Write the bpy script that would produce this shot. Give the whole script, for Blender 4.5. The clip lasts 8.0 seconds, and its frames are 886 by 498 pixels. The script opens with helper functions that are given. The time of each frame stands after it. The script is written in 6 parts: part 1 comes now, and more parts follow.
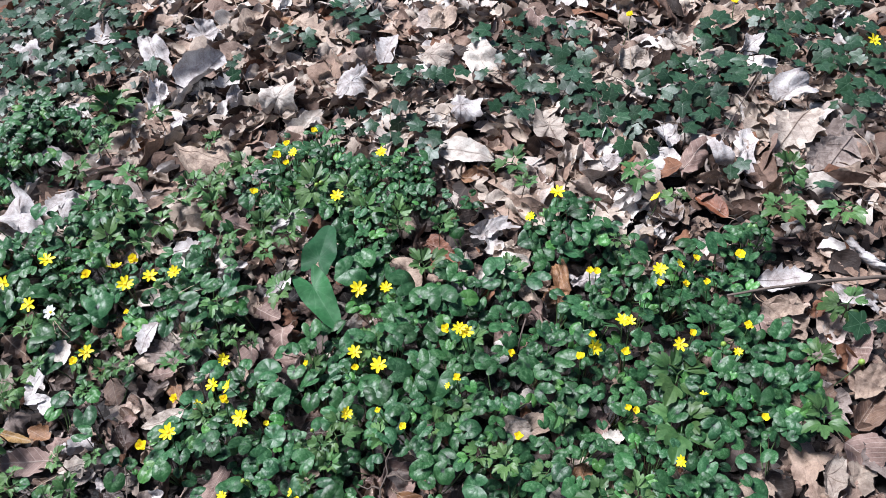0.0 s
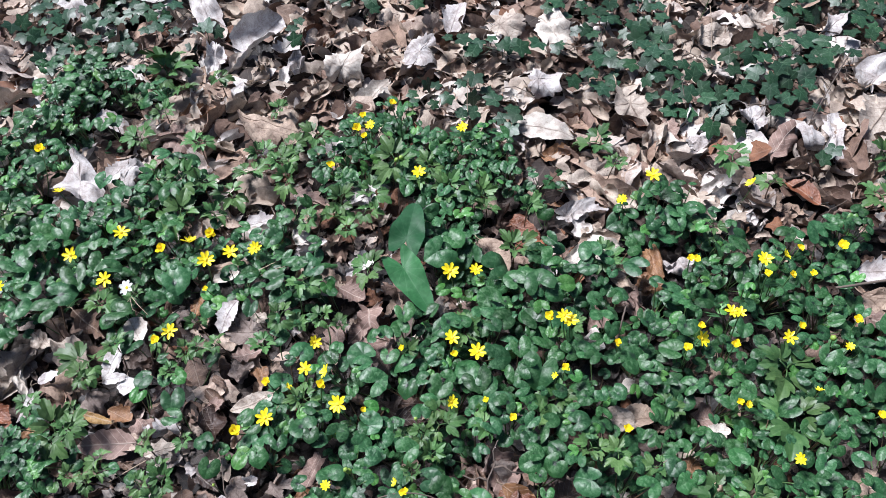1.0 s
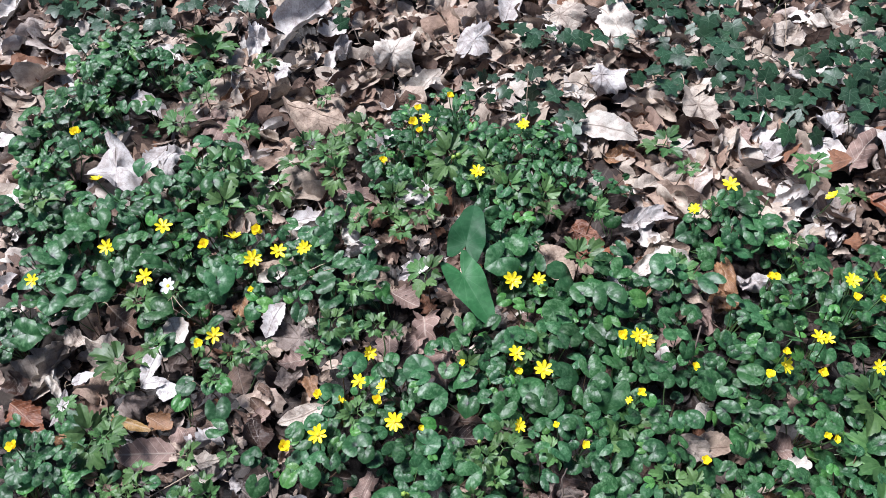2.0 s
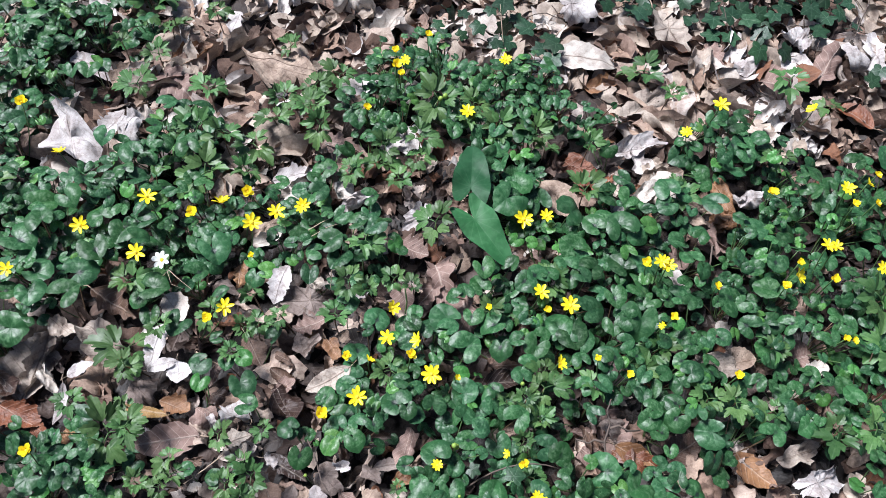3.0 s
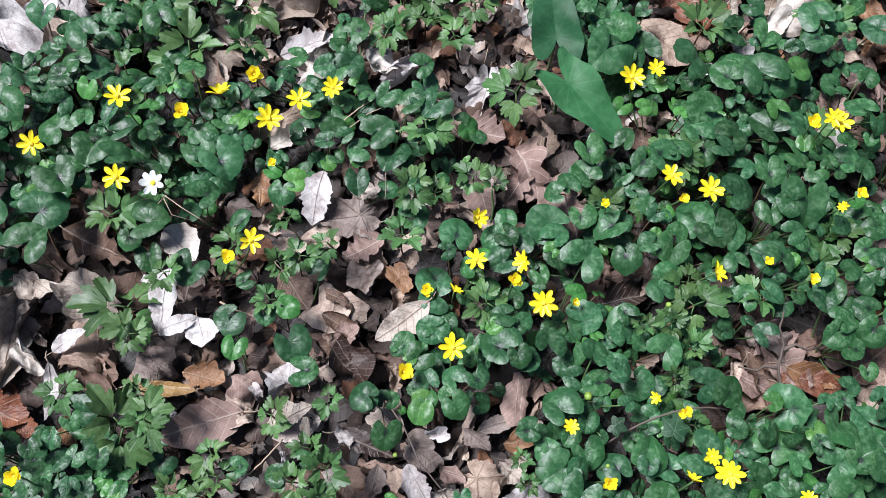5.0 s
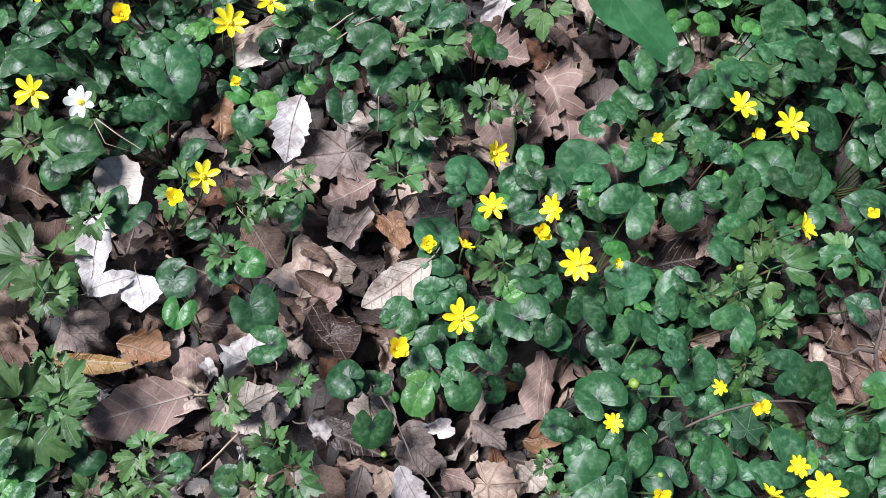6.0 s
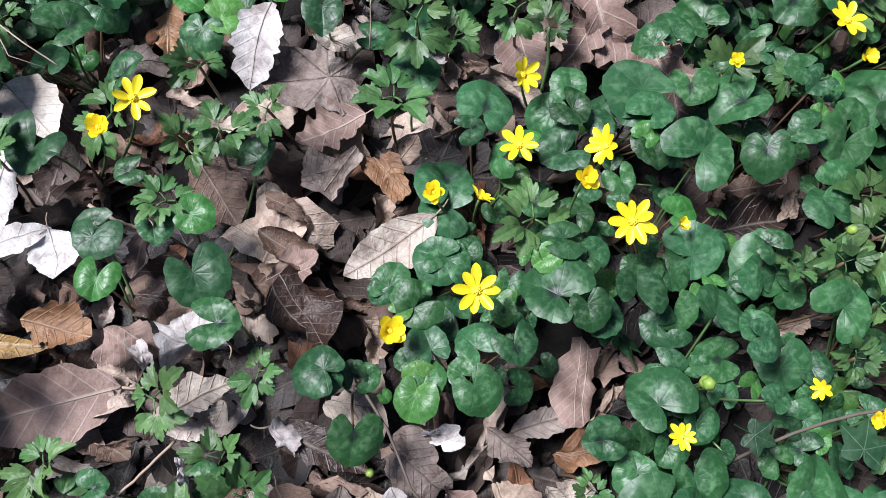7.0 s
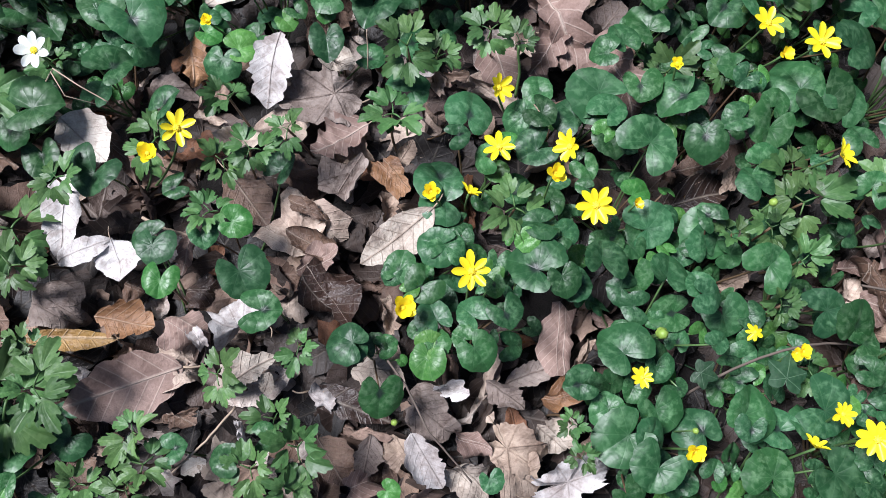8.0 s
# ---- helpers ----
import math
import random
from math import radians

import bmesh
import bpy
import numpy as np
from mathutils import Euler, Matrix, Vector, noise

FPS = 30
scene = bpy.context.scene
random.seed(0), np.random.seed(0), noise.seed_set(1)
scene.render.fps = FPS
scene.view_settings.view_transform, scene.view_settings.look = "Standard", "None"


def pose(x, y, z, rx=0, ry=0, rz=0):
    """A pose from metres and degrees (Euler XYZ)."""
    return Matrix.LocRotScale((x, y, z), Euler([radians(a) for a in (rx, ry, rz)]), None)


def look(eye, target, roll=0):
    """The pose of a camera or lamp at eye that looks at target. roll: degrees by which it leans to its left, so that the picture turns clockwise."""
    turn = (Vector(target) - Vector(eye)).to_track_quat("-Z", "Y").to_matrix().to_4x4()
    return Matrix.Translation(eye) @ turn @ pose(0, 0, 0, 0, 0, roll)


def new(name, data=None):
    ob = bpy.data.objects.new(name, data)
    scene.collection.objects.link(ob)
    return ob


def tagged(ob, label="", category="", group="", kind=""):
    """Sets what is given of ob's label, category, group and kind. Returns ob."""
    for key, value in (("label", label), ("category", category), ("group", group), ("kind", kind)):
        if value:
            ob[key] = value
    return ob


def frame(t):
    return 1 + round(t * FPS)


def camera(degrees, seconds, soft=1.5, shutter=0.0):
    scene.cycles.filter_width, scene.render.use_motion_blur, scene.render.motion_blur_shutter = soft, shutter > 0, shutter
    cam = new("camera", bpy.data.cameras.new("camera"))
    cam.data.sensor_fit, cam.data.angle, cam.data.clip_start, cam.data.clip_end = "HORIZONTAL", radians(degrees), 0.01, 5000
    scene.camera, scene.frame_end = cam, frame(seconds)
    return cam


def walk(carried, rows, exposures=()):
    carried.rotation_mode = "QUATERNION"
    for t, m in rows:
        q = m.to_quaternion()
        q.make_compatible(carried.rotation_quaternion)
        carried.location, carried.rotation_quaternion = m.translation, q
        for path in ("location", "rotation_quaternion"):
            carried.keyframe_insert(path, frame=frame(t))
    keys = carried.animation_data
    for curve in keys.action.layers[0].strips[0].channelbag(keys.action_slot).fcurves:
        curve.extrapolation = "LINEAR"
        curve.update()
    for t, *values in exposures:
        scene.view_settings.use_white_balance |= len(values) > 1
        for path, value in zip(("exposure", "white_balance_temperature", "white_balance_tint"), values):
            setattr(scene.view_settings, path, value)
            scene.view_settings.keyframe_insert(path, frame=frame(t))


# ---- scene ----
cam = camera(58.5, 8.0, soft=0.85)
EXPOSURE, KELVIN, TINT = 0.86, 5780, 15
SKY, SUN, SUN_WIDE, SUN_HIGH, SUN_TURN = 0.046, 5.0, 18.0, 62.0, -62.0
LITTER_COUNT, LOW_COUNT, PALE_COUNT, CRUMB_COUNT = 6000, 5000, 1800, 4800
FILL_TRIES, FILL_SPACE, FILL_MOST, ROOT_SPACE = 120000, 0.0160, 2480, 0.062
PATH = [
    (0, (-0.011, 0.016, 1.136), (-0.107, 1.286, -0.406), -6.6),
    (0.5, (-0.095, 0.044, 1.12), (-0.162, 1.246, -0.477), -4.6),
    (1, (-0.203, 0.07, 1.127), (-0.251, 1.27, -0.473), -3.6),
    (1.2, (-0.222, 0.095, 1.12), (-0.285, 1.265, -0.501), -3.7),
    (2.3, (-0.358, 0.155, 1.081), (-0.377, 1.306, -0.554), -0.1),
    (2.5, (-0.409, 0.146, 1.077), (-0.314, 1.264, -0.579), 1.2),
    (3, (-0.472, 0.178, 1.051), (-0.268, 1.217, -0.646), 4.2),
    (3.5, (-0.499, 0.254, 1.013), (-0.363, 1.223, -0.732), 0.3),
    (4, (-0.586, 0.316, 1.012), (-0.306, 1.164, -0.777), 2.8),
    (4.5, (-0.58, 0.352, 0.919), (-0.343, 1.14, -0.903), 0.5),
    (5, (-0.562, 0.386, 0.814), (-0.357, 1.086, -1.049), 3.2),
    (5.2, (-0.564, 0.395, 0.795), (-0.384, 1.066, -1.081), 1.7),
    (6.3, (-0.546, 0.435, 0.576), (-0.359, 1.056, -1.316), 5.3),
    (6.5, (-0.543, 0.442, 0.54), (-0.36, 1.04, -1.36), 5.8),
    (7, (-0.548, 0.458, 0.488), (-0.364, 1.064, -1.409), 5.6),
    (7.5, (-0.536, 0.455, 0.5), (-0.359, 1.025, -1.409), 5.9),
    (8, (-0.56, 0.448, 0.589), (-0.37, 0.954, -1.337), 5.6),
]
walk(cam, [(t, look(eye, target, roll)) for t, eye, target, roll in PATH], [(0.0, EXPOSURE, KELVIN, TINT), (3.0, EXPOSURE, KELVIN, TINT), (3.6, EXPOSURE - 0.08, KELVIN, TINT), (8.0, EXPOSURE - 0.08, KELVIN, TINT)])

# ---- light: a bright, hazy spring sky through bare trees ----
world = bpy.data.worlds.new("world")
scene.world = world
world.use_nodes = True
sky = world.node_tree.nodes.new("ShaderNodeTexSky")
sky.sky_type, sky.sun_disc = "NISHITA", False
sky.sun_elevation, sky.sun_rotation = radians(SUN_HIGH), radians(SUN_TURN)
sky.air_density, sky.dust_density, sky.ozone_density = 1.0, 2.0, 1.0
background = world.node_tree.nodes["Background"]
background.inputs["Strength"].default_value = SKY
world.node_tree.links.new(sky.outputs["Color"], background.inputs["Color"])
sun = new("sun", bpy.data.lights.new("sun", "SUN"))
sun.data.energy, sun.data.angle, sun.data.color = SUN, radians(SUN_WIDE), (1.0, 0.96, 0.9)
sun.matrix_world = pose(0, 0, 5, 90 - SUN_HIGH, 0, 180 - SUN_TURN)

rng = np.random.default_rng(7)
uni = rng.uniform


# ---- materials ----
class Nodes:
    """A small helper to write node trees."""

    def __init__(self, name):
        self.mat = bpy.data.materials.new(name)
        self.mat.use_nodes = True
        self.tree = self.mat.node_tree
        self.shader = self.tree.nodes["Principled BSDF"]

    def add(self, kind, **values):
        node = self.tree.nodes.new("ShaderNode" + kind)
        for key, value in values.items():
            node.inputs[key].default_value = value
        return node

    def link(self, a, b):
        self.tree.links.new(a, b)

    def math(self, operation, a, b=0.0, clamp=False):
        node = self.tree.nodes.new("ShaderNodeMath")
        node.operation, node.use_clamp = operation, clamp
        for socket, value in zip(node.inputs, (a, b)):
            if isinstance(value, (int, float)):
                socket.default_value = value
            else:
                self.link(value, socket)
        return node.outputs[0]

    def mix(self, factor, a, b, blend="MIX"):
        node = self.tree.nodes.new("ShaderNodeMix")
        node.data_type, node.blend_type = "RGBA", blend
        for socket, value in zip((node.inputs[0], node.inputs[6], node.inputs[7]), (factor, a, b)):
            if isinstance(value, (int, float)):
                socket.default_value = value
            elif isinstance(value, tuple):
                socket.default_value = (*value, 1)
            else:
                self.link(value, socket)
        return node.outputs[2]

    def ramp(self, factor, stops, constant=False):
        node = self.tree.nodes.new("ShaderNodeValToRGB")
        ramp = node.color_ramp
        ramp.interpolation = "CONSTANT" if constant else "LINEAR"
        while len(ramp.elements) < len(stops):
            ramp.elements.new(0.5)
        for element, (place, colour) in zip(ramp.elements, stops):
            element.position = place
            element.color = (*colour, 1) if isinstance(colour, tuple) else (colour, colour, colour, 1)
        self.link(factor, node.inputs[0])
        return node.outputs[0]

    def noise(self, vector, scale, detail=4.0, rough=0.55, warp=0.0):
        node = self.add("TexNoise", Scale=scale, Detail=detail, Roughness=rough, Distortion=warp)
        self.link(vector, node.inputs["Vector"])
        return node.outputs["Fac"]

    def bump(self, height, strength, distance):
        node = self.add("Bump", Strength=strength, Distance=distance)
        self.link(height, node.inputs["Height"])
        self.link(node.outputs["Normal"], self.shader.inputs["Normal"])

    def thin(self, colour, share):
        """Lets some light through, as a thin leaf does."""
        node = self.add("BsdfTranslucent")
        if isinstance(colour, tuple):
            node.inputs["Color"].default_value = (*colour, 1)
        else:
            self.link(colour, node.inputs["Color"])
        both = self.add("MixShader", Fac=share)
        self.link(self.shader.outputs[0], both.inputs[1])
        self.link(node.outputs[0], both.inputs[2])
        self.link(both.outputs[0], self.tree.nodes["Material Output"].inputs["Surface"])

    def uv(self):
        node = self.tree.nodes.new("ShaderNodeUVMap")
        node.uv_map = "leaf"
        return node.outputs[0]

    def split(self, vector):
        node = self.tree.nodes.new("ShaderNodeSeparateXYZ")
        self.link(vector, node.inputs[0])
        return node.outputs[0], node.outputs[1]

    def place(self):
        """A point of the place, shifted by chance from object to object."""
        where = self.tree.nodes.new("ShaderNodeTexCoord").outputs["Object"]
        info = self.tree.nodes.new("ShaderNodeObjectInfo").outputs["Random"]
        node = self.tree.nodes.new("ShaderNodeVectorMath")
        node.operation = "ADD"
        self.link(where, node.inputs[0])
        self.link(self.math("MULTIPLY", info, 37.0), node.inputs[1])
        return node.outputs[0], info

    def rays(self, x, y, step, thin):
        """1 on veins that run out from the stalk every step radians, 0 between them."""
        angle = self.math("ARCTAN2", x, y)
        off = self.math("PINGPONG", self.math("ADD", angle, 20 * step), step / 2)
        radius = self.math("SQRT", self.math("ADD", self.math("MULTIPLY", x, x), self.math("MULTIPLY", y, y)))
        across = self.math("MULTIPLY", off, radius)
        return self.math("SUBTRACT", 1.0, self.math("DIVIDE", across, thin), clamp=True), radius

    def feather(self, x, y, count, thin):
        """1 on a midrib and on side veins that leave it slantwise."""
        side = self.math("ABSOLUTE", x)
        rib = self.math("SUBTRACT", 1.0, self.math("DIVIDE", side, thin * 1.6), clamp=True)
        slant = self.math("SUBTRACT", self.math("MULTIPLY", y, float(count)), self.math("MULTIPLY", side, count * 0.7))
        off = self.math("PINGPONG", self.math("ADD", slant, 50.0), 0.5)
        vein = self.math("SUBTRACT", 1.0, self.math("DIVIDE", off, thin * count * 0.8), clamp=True)
        return self.math("MAXIMUM", rib, self.math("MULTIPLY", vein, 0.65))


def green_material(name, dark, mid, pale, rough, veins, marbling, blotch=0.0, step=0.45, thin=0.025, gloss=0.35):
    """A living leaf: two greens, pale marbling between the veins, now and then a dark blotch at the stalk."""
    n = Nodes(name)
    x, y = n.split(n.uv())
    where, chance = n.place()
    vein, radius = n.rays(x, y, step, thin)
    quilt, _ = n.rays(x, y, step, 0.20)
    colour = n.mix(n.math("ADD", n.math("MULTIPLY", n.noise(where, 1.6, 3), 0.6), n.math("MULTIPLY", chance, 0.4)), dark, mid)
    cloud = n.ramp(n.noise(where, 6.5, 3, 0.55, 0.4), [(0.43, 0.0), (0.64, 1.0)])
    ring = n.ramp(n.math("ADD", radius, n.math("MULTIPLY", n.noise(where, 3.0, 2), 0.4)), [(0.38, 0.0), (0.62, 1.0), (0.98, 0.75), (1.12, 0.2)])
    colour = n.mix(n.math("MULTIPLY", n.math("MULTIPLY", cloud, ring), marbling), colour, pale)
    colour = n.mix(n.math("MULTIPLY", vein, veins), colour, pale)
    colour = n.mix(n.math("MULTIPLY", n.ramp(n.noise(where, 9.0, 3, 0.55), [(0.42, 1.0), (0.60, 0.0)]), 0.42), colour, (0.42, 0.60, 0.52), "MULTIPLY")
    if blotch:
        reach = n.math("ADD", n.math("MULTIPLY", n.math("ABSOLUTE", x), 1.7), n.math("ABSOLUTE", n.math("SUBTRACT", y, 0.12)))
        spot = n.math("MULTIPLY", n.ramp(n.math("ADD", reach, n.math("MULTIPLY", n.noise(where, 6.0), 0.34)), [(0.32, 1.0), (0.56, 0.0)]),
                      n.ramp(n.math("FRACT", n.math("MULTIPLY", chance, 7.3)), [(0.5, 0.15), (0.75, blotch)]))
        colour = n.mix(spot, colour, (0.010, 0.016, 0.014))
    shift = n.add("HueSaturation")
    n.link(n.math("ADD", 0.485, n.math("MULTIPLY", n.math("FRACT", n.math("MULTIPLY", chance, 13.7)), 0.030)), shift.inputs["Hue"])
    n.link(n.math("ADD", 0.70, n.math("MULTIPLY", n.math("FRACT", n.math("MULTIPLY", chance, 5.1)), 0.62)), shift.inputs["Value"])
    n.link(colour, shift.inputs["Color"])
    n.link(shift.outputs[0], n.shader.inputs["Base Color"])
    n.link(n.math("ADD", rough - 0.05, n.math("MULTIPLY", n.noise(where, 5.0), 0.20)), n.shader.inputs["Roughness"])
    relief = n.math("ADD", n.math("MULTIPLY", n.noise(where, 3.6, 2), 1.0), n.math("ADD", n.math("MULTIPLY", n.math("POWER", quilt, 2.0), -0.05), n.math("MULTIPLY", vein, -0.3 * veins)))
    n.shader.inputs["Specular IOR Level"].default_value = gloss
    n.thin(n.mix(1.0, shift.outputs[0], (1.0, 0.95, 0.45), "MULTIPLY"), 0.07)
    n.bump(relief, 0.22, 0.0045)
    return n.mat


def dry_material(name, tones, veins=0.3, islands=False, rough=0.75, stain=0.55, palm=False, light_veins=True, relief=0.7):
    """A withered leaf: leathery browns, paler veins, blotches and dark rot. tones: from dark to pale."""
    n = Nodes(name)
    x, y = n.split(n.uv())
    geometry = n.tree.nodes.new("ShaderNodeNewGeometry")
    where = geometry.outputs["Position"]
    if islands:
        chance = geometry.outputs["Random Per Island"]
        base = n.ramp(chance, tones, constant=True)
        base = n.mix(n.math("MULTIPLY", n.noise(where, 45.0, 4), 0.45), base, (0.55, 0.50, 0.47), "MULTIPLY")
    else:
        chance = n.tree.nodes.new("ShaderNodeObjectInfo").outputs["Random"]
        base = n.mix(n.math("ADD", n.math("MULTIPLY", chance, 0.45), n.math("MULTIPLY", n.noise(where, 55.0, 4), 0.65), clamp=True), tones[0], tones[1])
    if palm:
        vein, _ = n.rays(x, n.math("SUBTRACT", y, 0.36), 0.86, 0.016)
    else:
        vein = n.feather(x, y, 7, 0.014)
    # the fine net between the side veins
    cells = n.add("TexVoronoi", Scale=15.0)
    cells.feature = "DISTANCE_TO_EDGE"
    n.link(n.uv(), cells.inputs["Vector"])
    net = n.math("SUBTRACT", 1.0, n.math("DIVIDE", cells.outputs["Distance"], 0.10), clamp=True)
    grain = n.noise(where, 420.0, 5, 0.65)
    base = n.mix(n.ramp(n.noise(where, 34.0, 3, 0.5, 0.5), [(0.40, 0.0), (0.62, 0.75)]), base, (0.52, 0.47, 0.46), "MULTIPLY")
    colour = n.mix(n.math("MULTIPLY", n.ramp(grain, [(0.3, 1.0), (0.7, 0.0)]), 0.45), base, (0.42, 0.36, 0.32), "MULTIPLY")
    blot = n.ramp(n.noise(where, 75.0, 5, 0.6, 1.2), [(0.50, 0.0), (0.66, 1.0)])
    colour = n.mix(n.math("MULTIPLY", blot, stain), colour, (0.42, 0.34, 0.30), "MULTIPLY")
    speck = n.ramp(n.noise(where, 600.0, 2, 0.5), [(0.64, 0.0), (0.70, 1.0)])
    colour = n.mix(n.math("MULTIPLY", speck, stain * 0.7), colour, (0.3, 0.24, 0.2), "MULTIPLY")
    colour = n.mix(n.math("MULTIPLY", net, 0.07), colour, (0.55, 0.48, 0.44), "MULTIPLY")
    if light_veins:
        colour = n.mix(n.math("MULTIPLY", vein, veins), colour, n.mix(0.5, colour, (0.75, 0.66, 0.55), "SCREEN"))
    else:
        colour = n.mix(n.math("MULTIPLY", vein, veins, clamp=True), colour, (0.42, 0.34, 0.29), "MULTIPLY")
    n.link(colour, n.shader.inputs["Base Color"])
    n.link(n.math("ADD", rough - 0.15, n.math("MULTIPLY", grain, 0.3)), n.shader.inputs["Roughness"])
    n.thin(colour, 0.06)
    # fine grain, soft dents and sharp creases
    crease = n.math("ABSOLUTE", n.math("SUBTRACT", n.noise(where, 60.0, 3, 0.5, 0.4), 0.5))
    dents = n.math("ADD", n.math("MULTIPLY", n.noise(where, 110.0, 3), 1.6), n.math("MULTIPLY", crease, -2.6))
    n.bump(n.math("ADD", n.math("MULTIPLY", grain, 0.5), n.math("ADD", n.math("MULTIPLY", net, 0.10), n.math("ADD", dents, n.math("MULTIPLY", vein, 0.6)))), relief, 0.0019)
    return n.mat


def plain_material(name, low, high, scale, rough, relief=0.3):
    n = Nodes(name)
    where, chance = n.place()
    fine = n.noise(where, scale, 5, 0.6)
    n.link(n.mix(n.math("ADD", n.math("MULTIPLY", fine, 0.9), n.math("MULTIPLY", chance, 0.2), clamp=True), low, high), n.shader.inputs["Base Color"])
    n.shader.inputs["Roughness"].default_value = rough
    n.bump(fine, relief, 0.001)
    return n.mat


def soil_material():
    n = Nodes("shaded_soil")
    where = n.tree.nodes.new("ShaderNodeTexCoord").outputs["Object"]
    crumbs, broad = n.noise(where, 220.0, 6, 0.7), n.noise(where, 9.0, 4)
    # crumb tones held near black, so shade in the leaf gaps is in the colour
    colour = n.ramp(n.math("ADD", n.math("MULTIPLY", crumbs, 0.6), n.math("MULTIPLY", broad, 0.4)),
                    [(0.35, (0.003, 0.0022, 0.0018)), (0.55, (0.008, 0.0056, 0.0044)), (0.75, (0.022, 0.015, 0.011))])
    # away from the plants the soil is matted with old leaves
    cells = n.add("TexVoronoi", Scale=24.0)
    n.link(where, cells.inputs["Vector"])
    x, y = n.split(where)
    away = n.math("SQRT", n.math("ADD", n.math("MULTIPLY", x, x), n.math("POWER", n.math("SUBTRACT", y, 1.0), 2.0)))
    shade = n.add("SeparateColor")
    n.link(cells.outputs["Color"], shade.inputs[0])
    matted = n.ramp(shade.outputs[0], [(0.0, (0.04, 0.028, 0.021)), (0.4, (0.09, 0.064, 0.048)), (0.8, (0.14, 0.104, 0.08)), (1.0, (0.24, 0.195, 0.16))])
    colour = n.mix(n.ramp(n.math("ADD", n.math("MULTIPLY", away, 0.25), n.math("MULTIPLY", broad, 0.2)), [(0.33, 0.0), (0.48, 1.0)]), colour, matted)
    n.link(colour, n.shader.inputs["Base Color"])
    n.shader.inputs["Roughness"].default_value = 0.95
    n.bump(crumbs, 0.9, 0.004)
    return n.mat


def petal_material(name, base, tip):
    n = Nodes(name)
    x, y = n.split(n.uv())
    where, chance = n.place()
    streak = n.noise(where, 3.0, 3)
    colour = n.mix(n.math("ADD", n.math("MULTIPLY", y, 0.8), n.math("MULTIPLY", streak, 0.25), clamp=True), base, tip)
    n.link(colour, n.shader.inputs["Base Color"])
    n.shader.inputs["Roughness"].default_value = 0.38
    n.thin(colour, 0.35)
    n.bump(streak, 0.25, 0.001)
    return n.mat


CELANDINE = green_material("celandine_leaf", (0.010, 0.038, 0.014), (0.033, 0.106, 0.035), (0.108, 0.205, 0.100), 0.35, 0.16, 0.54, 0.9, 0.62, 0.022, 0.25)
YOUNG = green_material("young_leaf", (0.035, 0.12, 0.022), (0.065, 0.18, 0.036), (0.2, 0.34, 0.14), 0.36, 0.2, 0.3)
ANEMONE = green_material("anemone_leaf", (0.029, 0.076, 0.021), (0.080, 0.156, 0.045), (0.17, 0.26, 0.11), 0.42, 0.10, 0.20, 0.0, 0.22, 0.02)
IVY = green_material("ivy_leaf", (0.008, 0.027, 0.013), (0.023, 0.062, 0.028), (0.15, 0.23, 0.15), 0.36, 0.42, 0.12, 0.0, 0.99, 0.018, 0.32)
ARUM = green_material("arum_leaf", (0.016, 0.070, 0.025), (0.026, 0.094, 0.034), (0.07, 0.15, 0.075), 0.50, 0.22, 0.20, 0.0, 0.5, 0.015, 0.2)
STALK = plain_material("green_stalk", (0.035, 0.085, 0.020), (0.10, 0.17, 0.06), 3.0, 0.4)
REDSTALK = plain_material("reddish_stalk", (0.055, 0.030, 0.018), (0.13, 0.085, 0.045), 3.0, 0.5)
PETAL = petal_material("yellow_petal", (0.92, 0.70, 0.005), (0.95, 0.82, 0.014))
WHITE_PETAL = petal_material("white_petal", (0.70, 0.74, 0.60), (0.82, 0.84, 0.86))
STAMEN = plain_material("stamens", (0.90, 0.64, 0.01), (0.94, 0.80, 0.04), 9.0, 0.6)
BUD = plain_material("bud", (0.12, 0.22, 0.03), (0.26, 0.36, 0.06), 4.0, 0.5)
BARK = plain_material("twig_bark", (0.030, 0.022, 0.017), (0.13, 0.10, 0.08), 40.0, 0.85, 0.8)
STRAW = plain_material("dry_stalk", (0.16, 0.11, 0.075), (0.42, 0.33, 0.24), 30.0, 0.75, 0.5)
SOIL = soil_material()
TONES = {
    "pale": ((0.431, 0.393, 0.330), (0.745, 0.712, 0.640), 0.75, 0.42),
    "frost": ((0.400, 0.382, 0.366), (0.700, 0.685, 0.670), 0.75, 0.55),
    "dun": ((0.300, 0.255, 0.208), (0.560, 0.500, 0.425), 0.75, 0.5),
    "beige": ((0.260, 0.190, 0.138), (0.500, 0.402, 0.312), 0.75, 0.55),
    "brown": ((0.085, 0.050, 0.034), (0.215, 0.136, 0.092), 0.6, 0.55),
    "mauve": ((0.180, 0.118, 0.096), (0.335, 0.236, 0.196), 0.72, 0.35),
    "russet": ((0.118, 0.040, 0.017), (0.290, 0.108, 0.048), 0.5, 0.5),
    "tan": ((0.200, 0.098, 0.042), (0.400, 0.222, 0.105), 0.5, 0.5),
    "ochre": ((0.190, 0.108, 0.027), (0.350, 0.212, 0.062), 0.5, 0.5),
    "grey": ((0.165, 0.130, 0.112), (0.380, 0.325, 0.285), 0.75, 0.7),
    "dark": ((0.014, 0.010, 0.008), (0.080, 0.043, 0.030), 0.45, 0.8),
}
DRY = {}


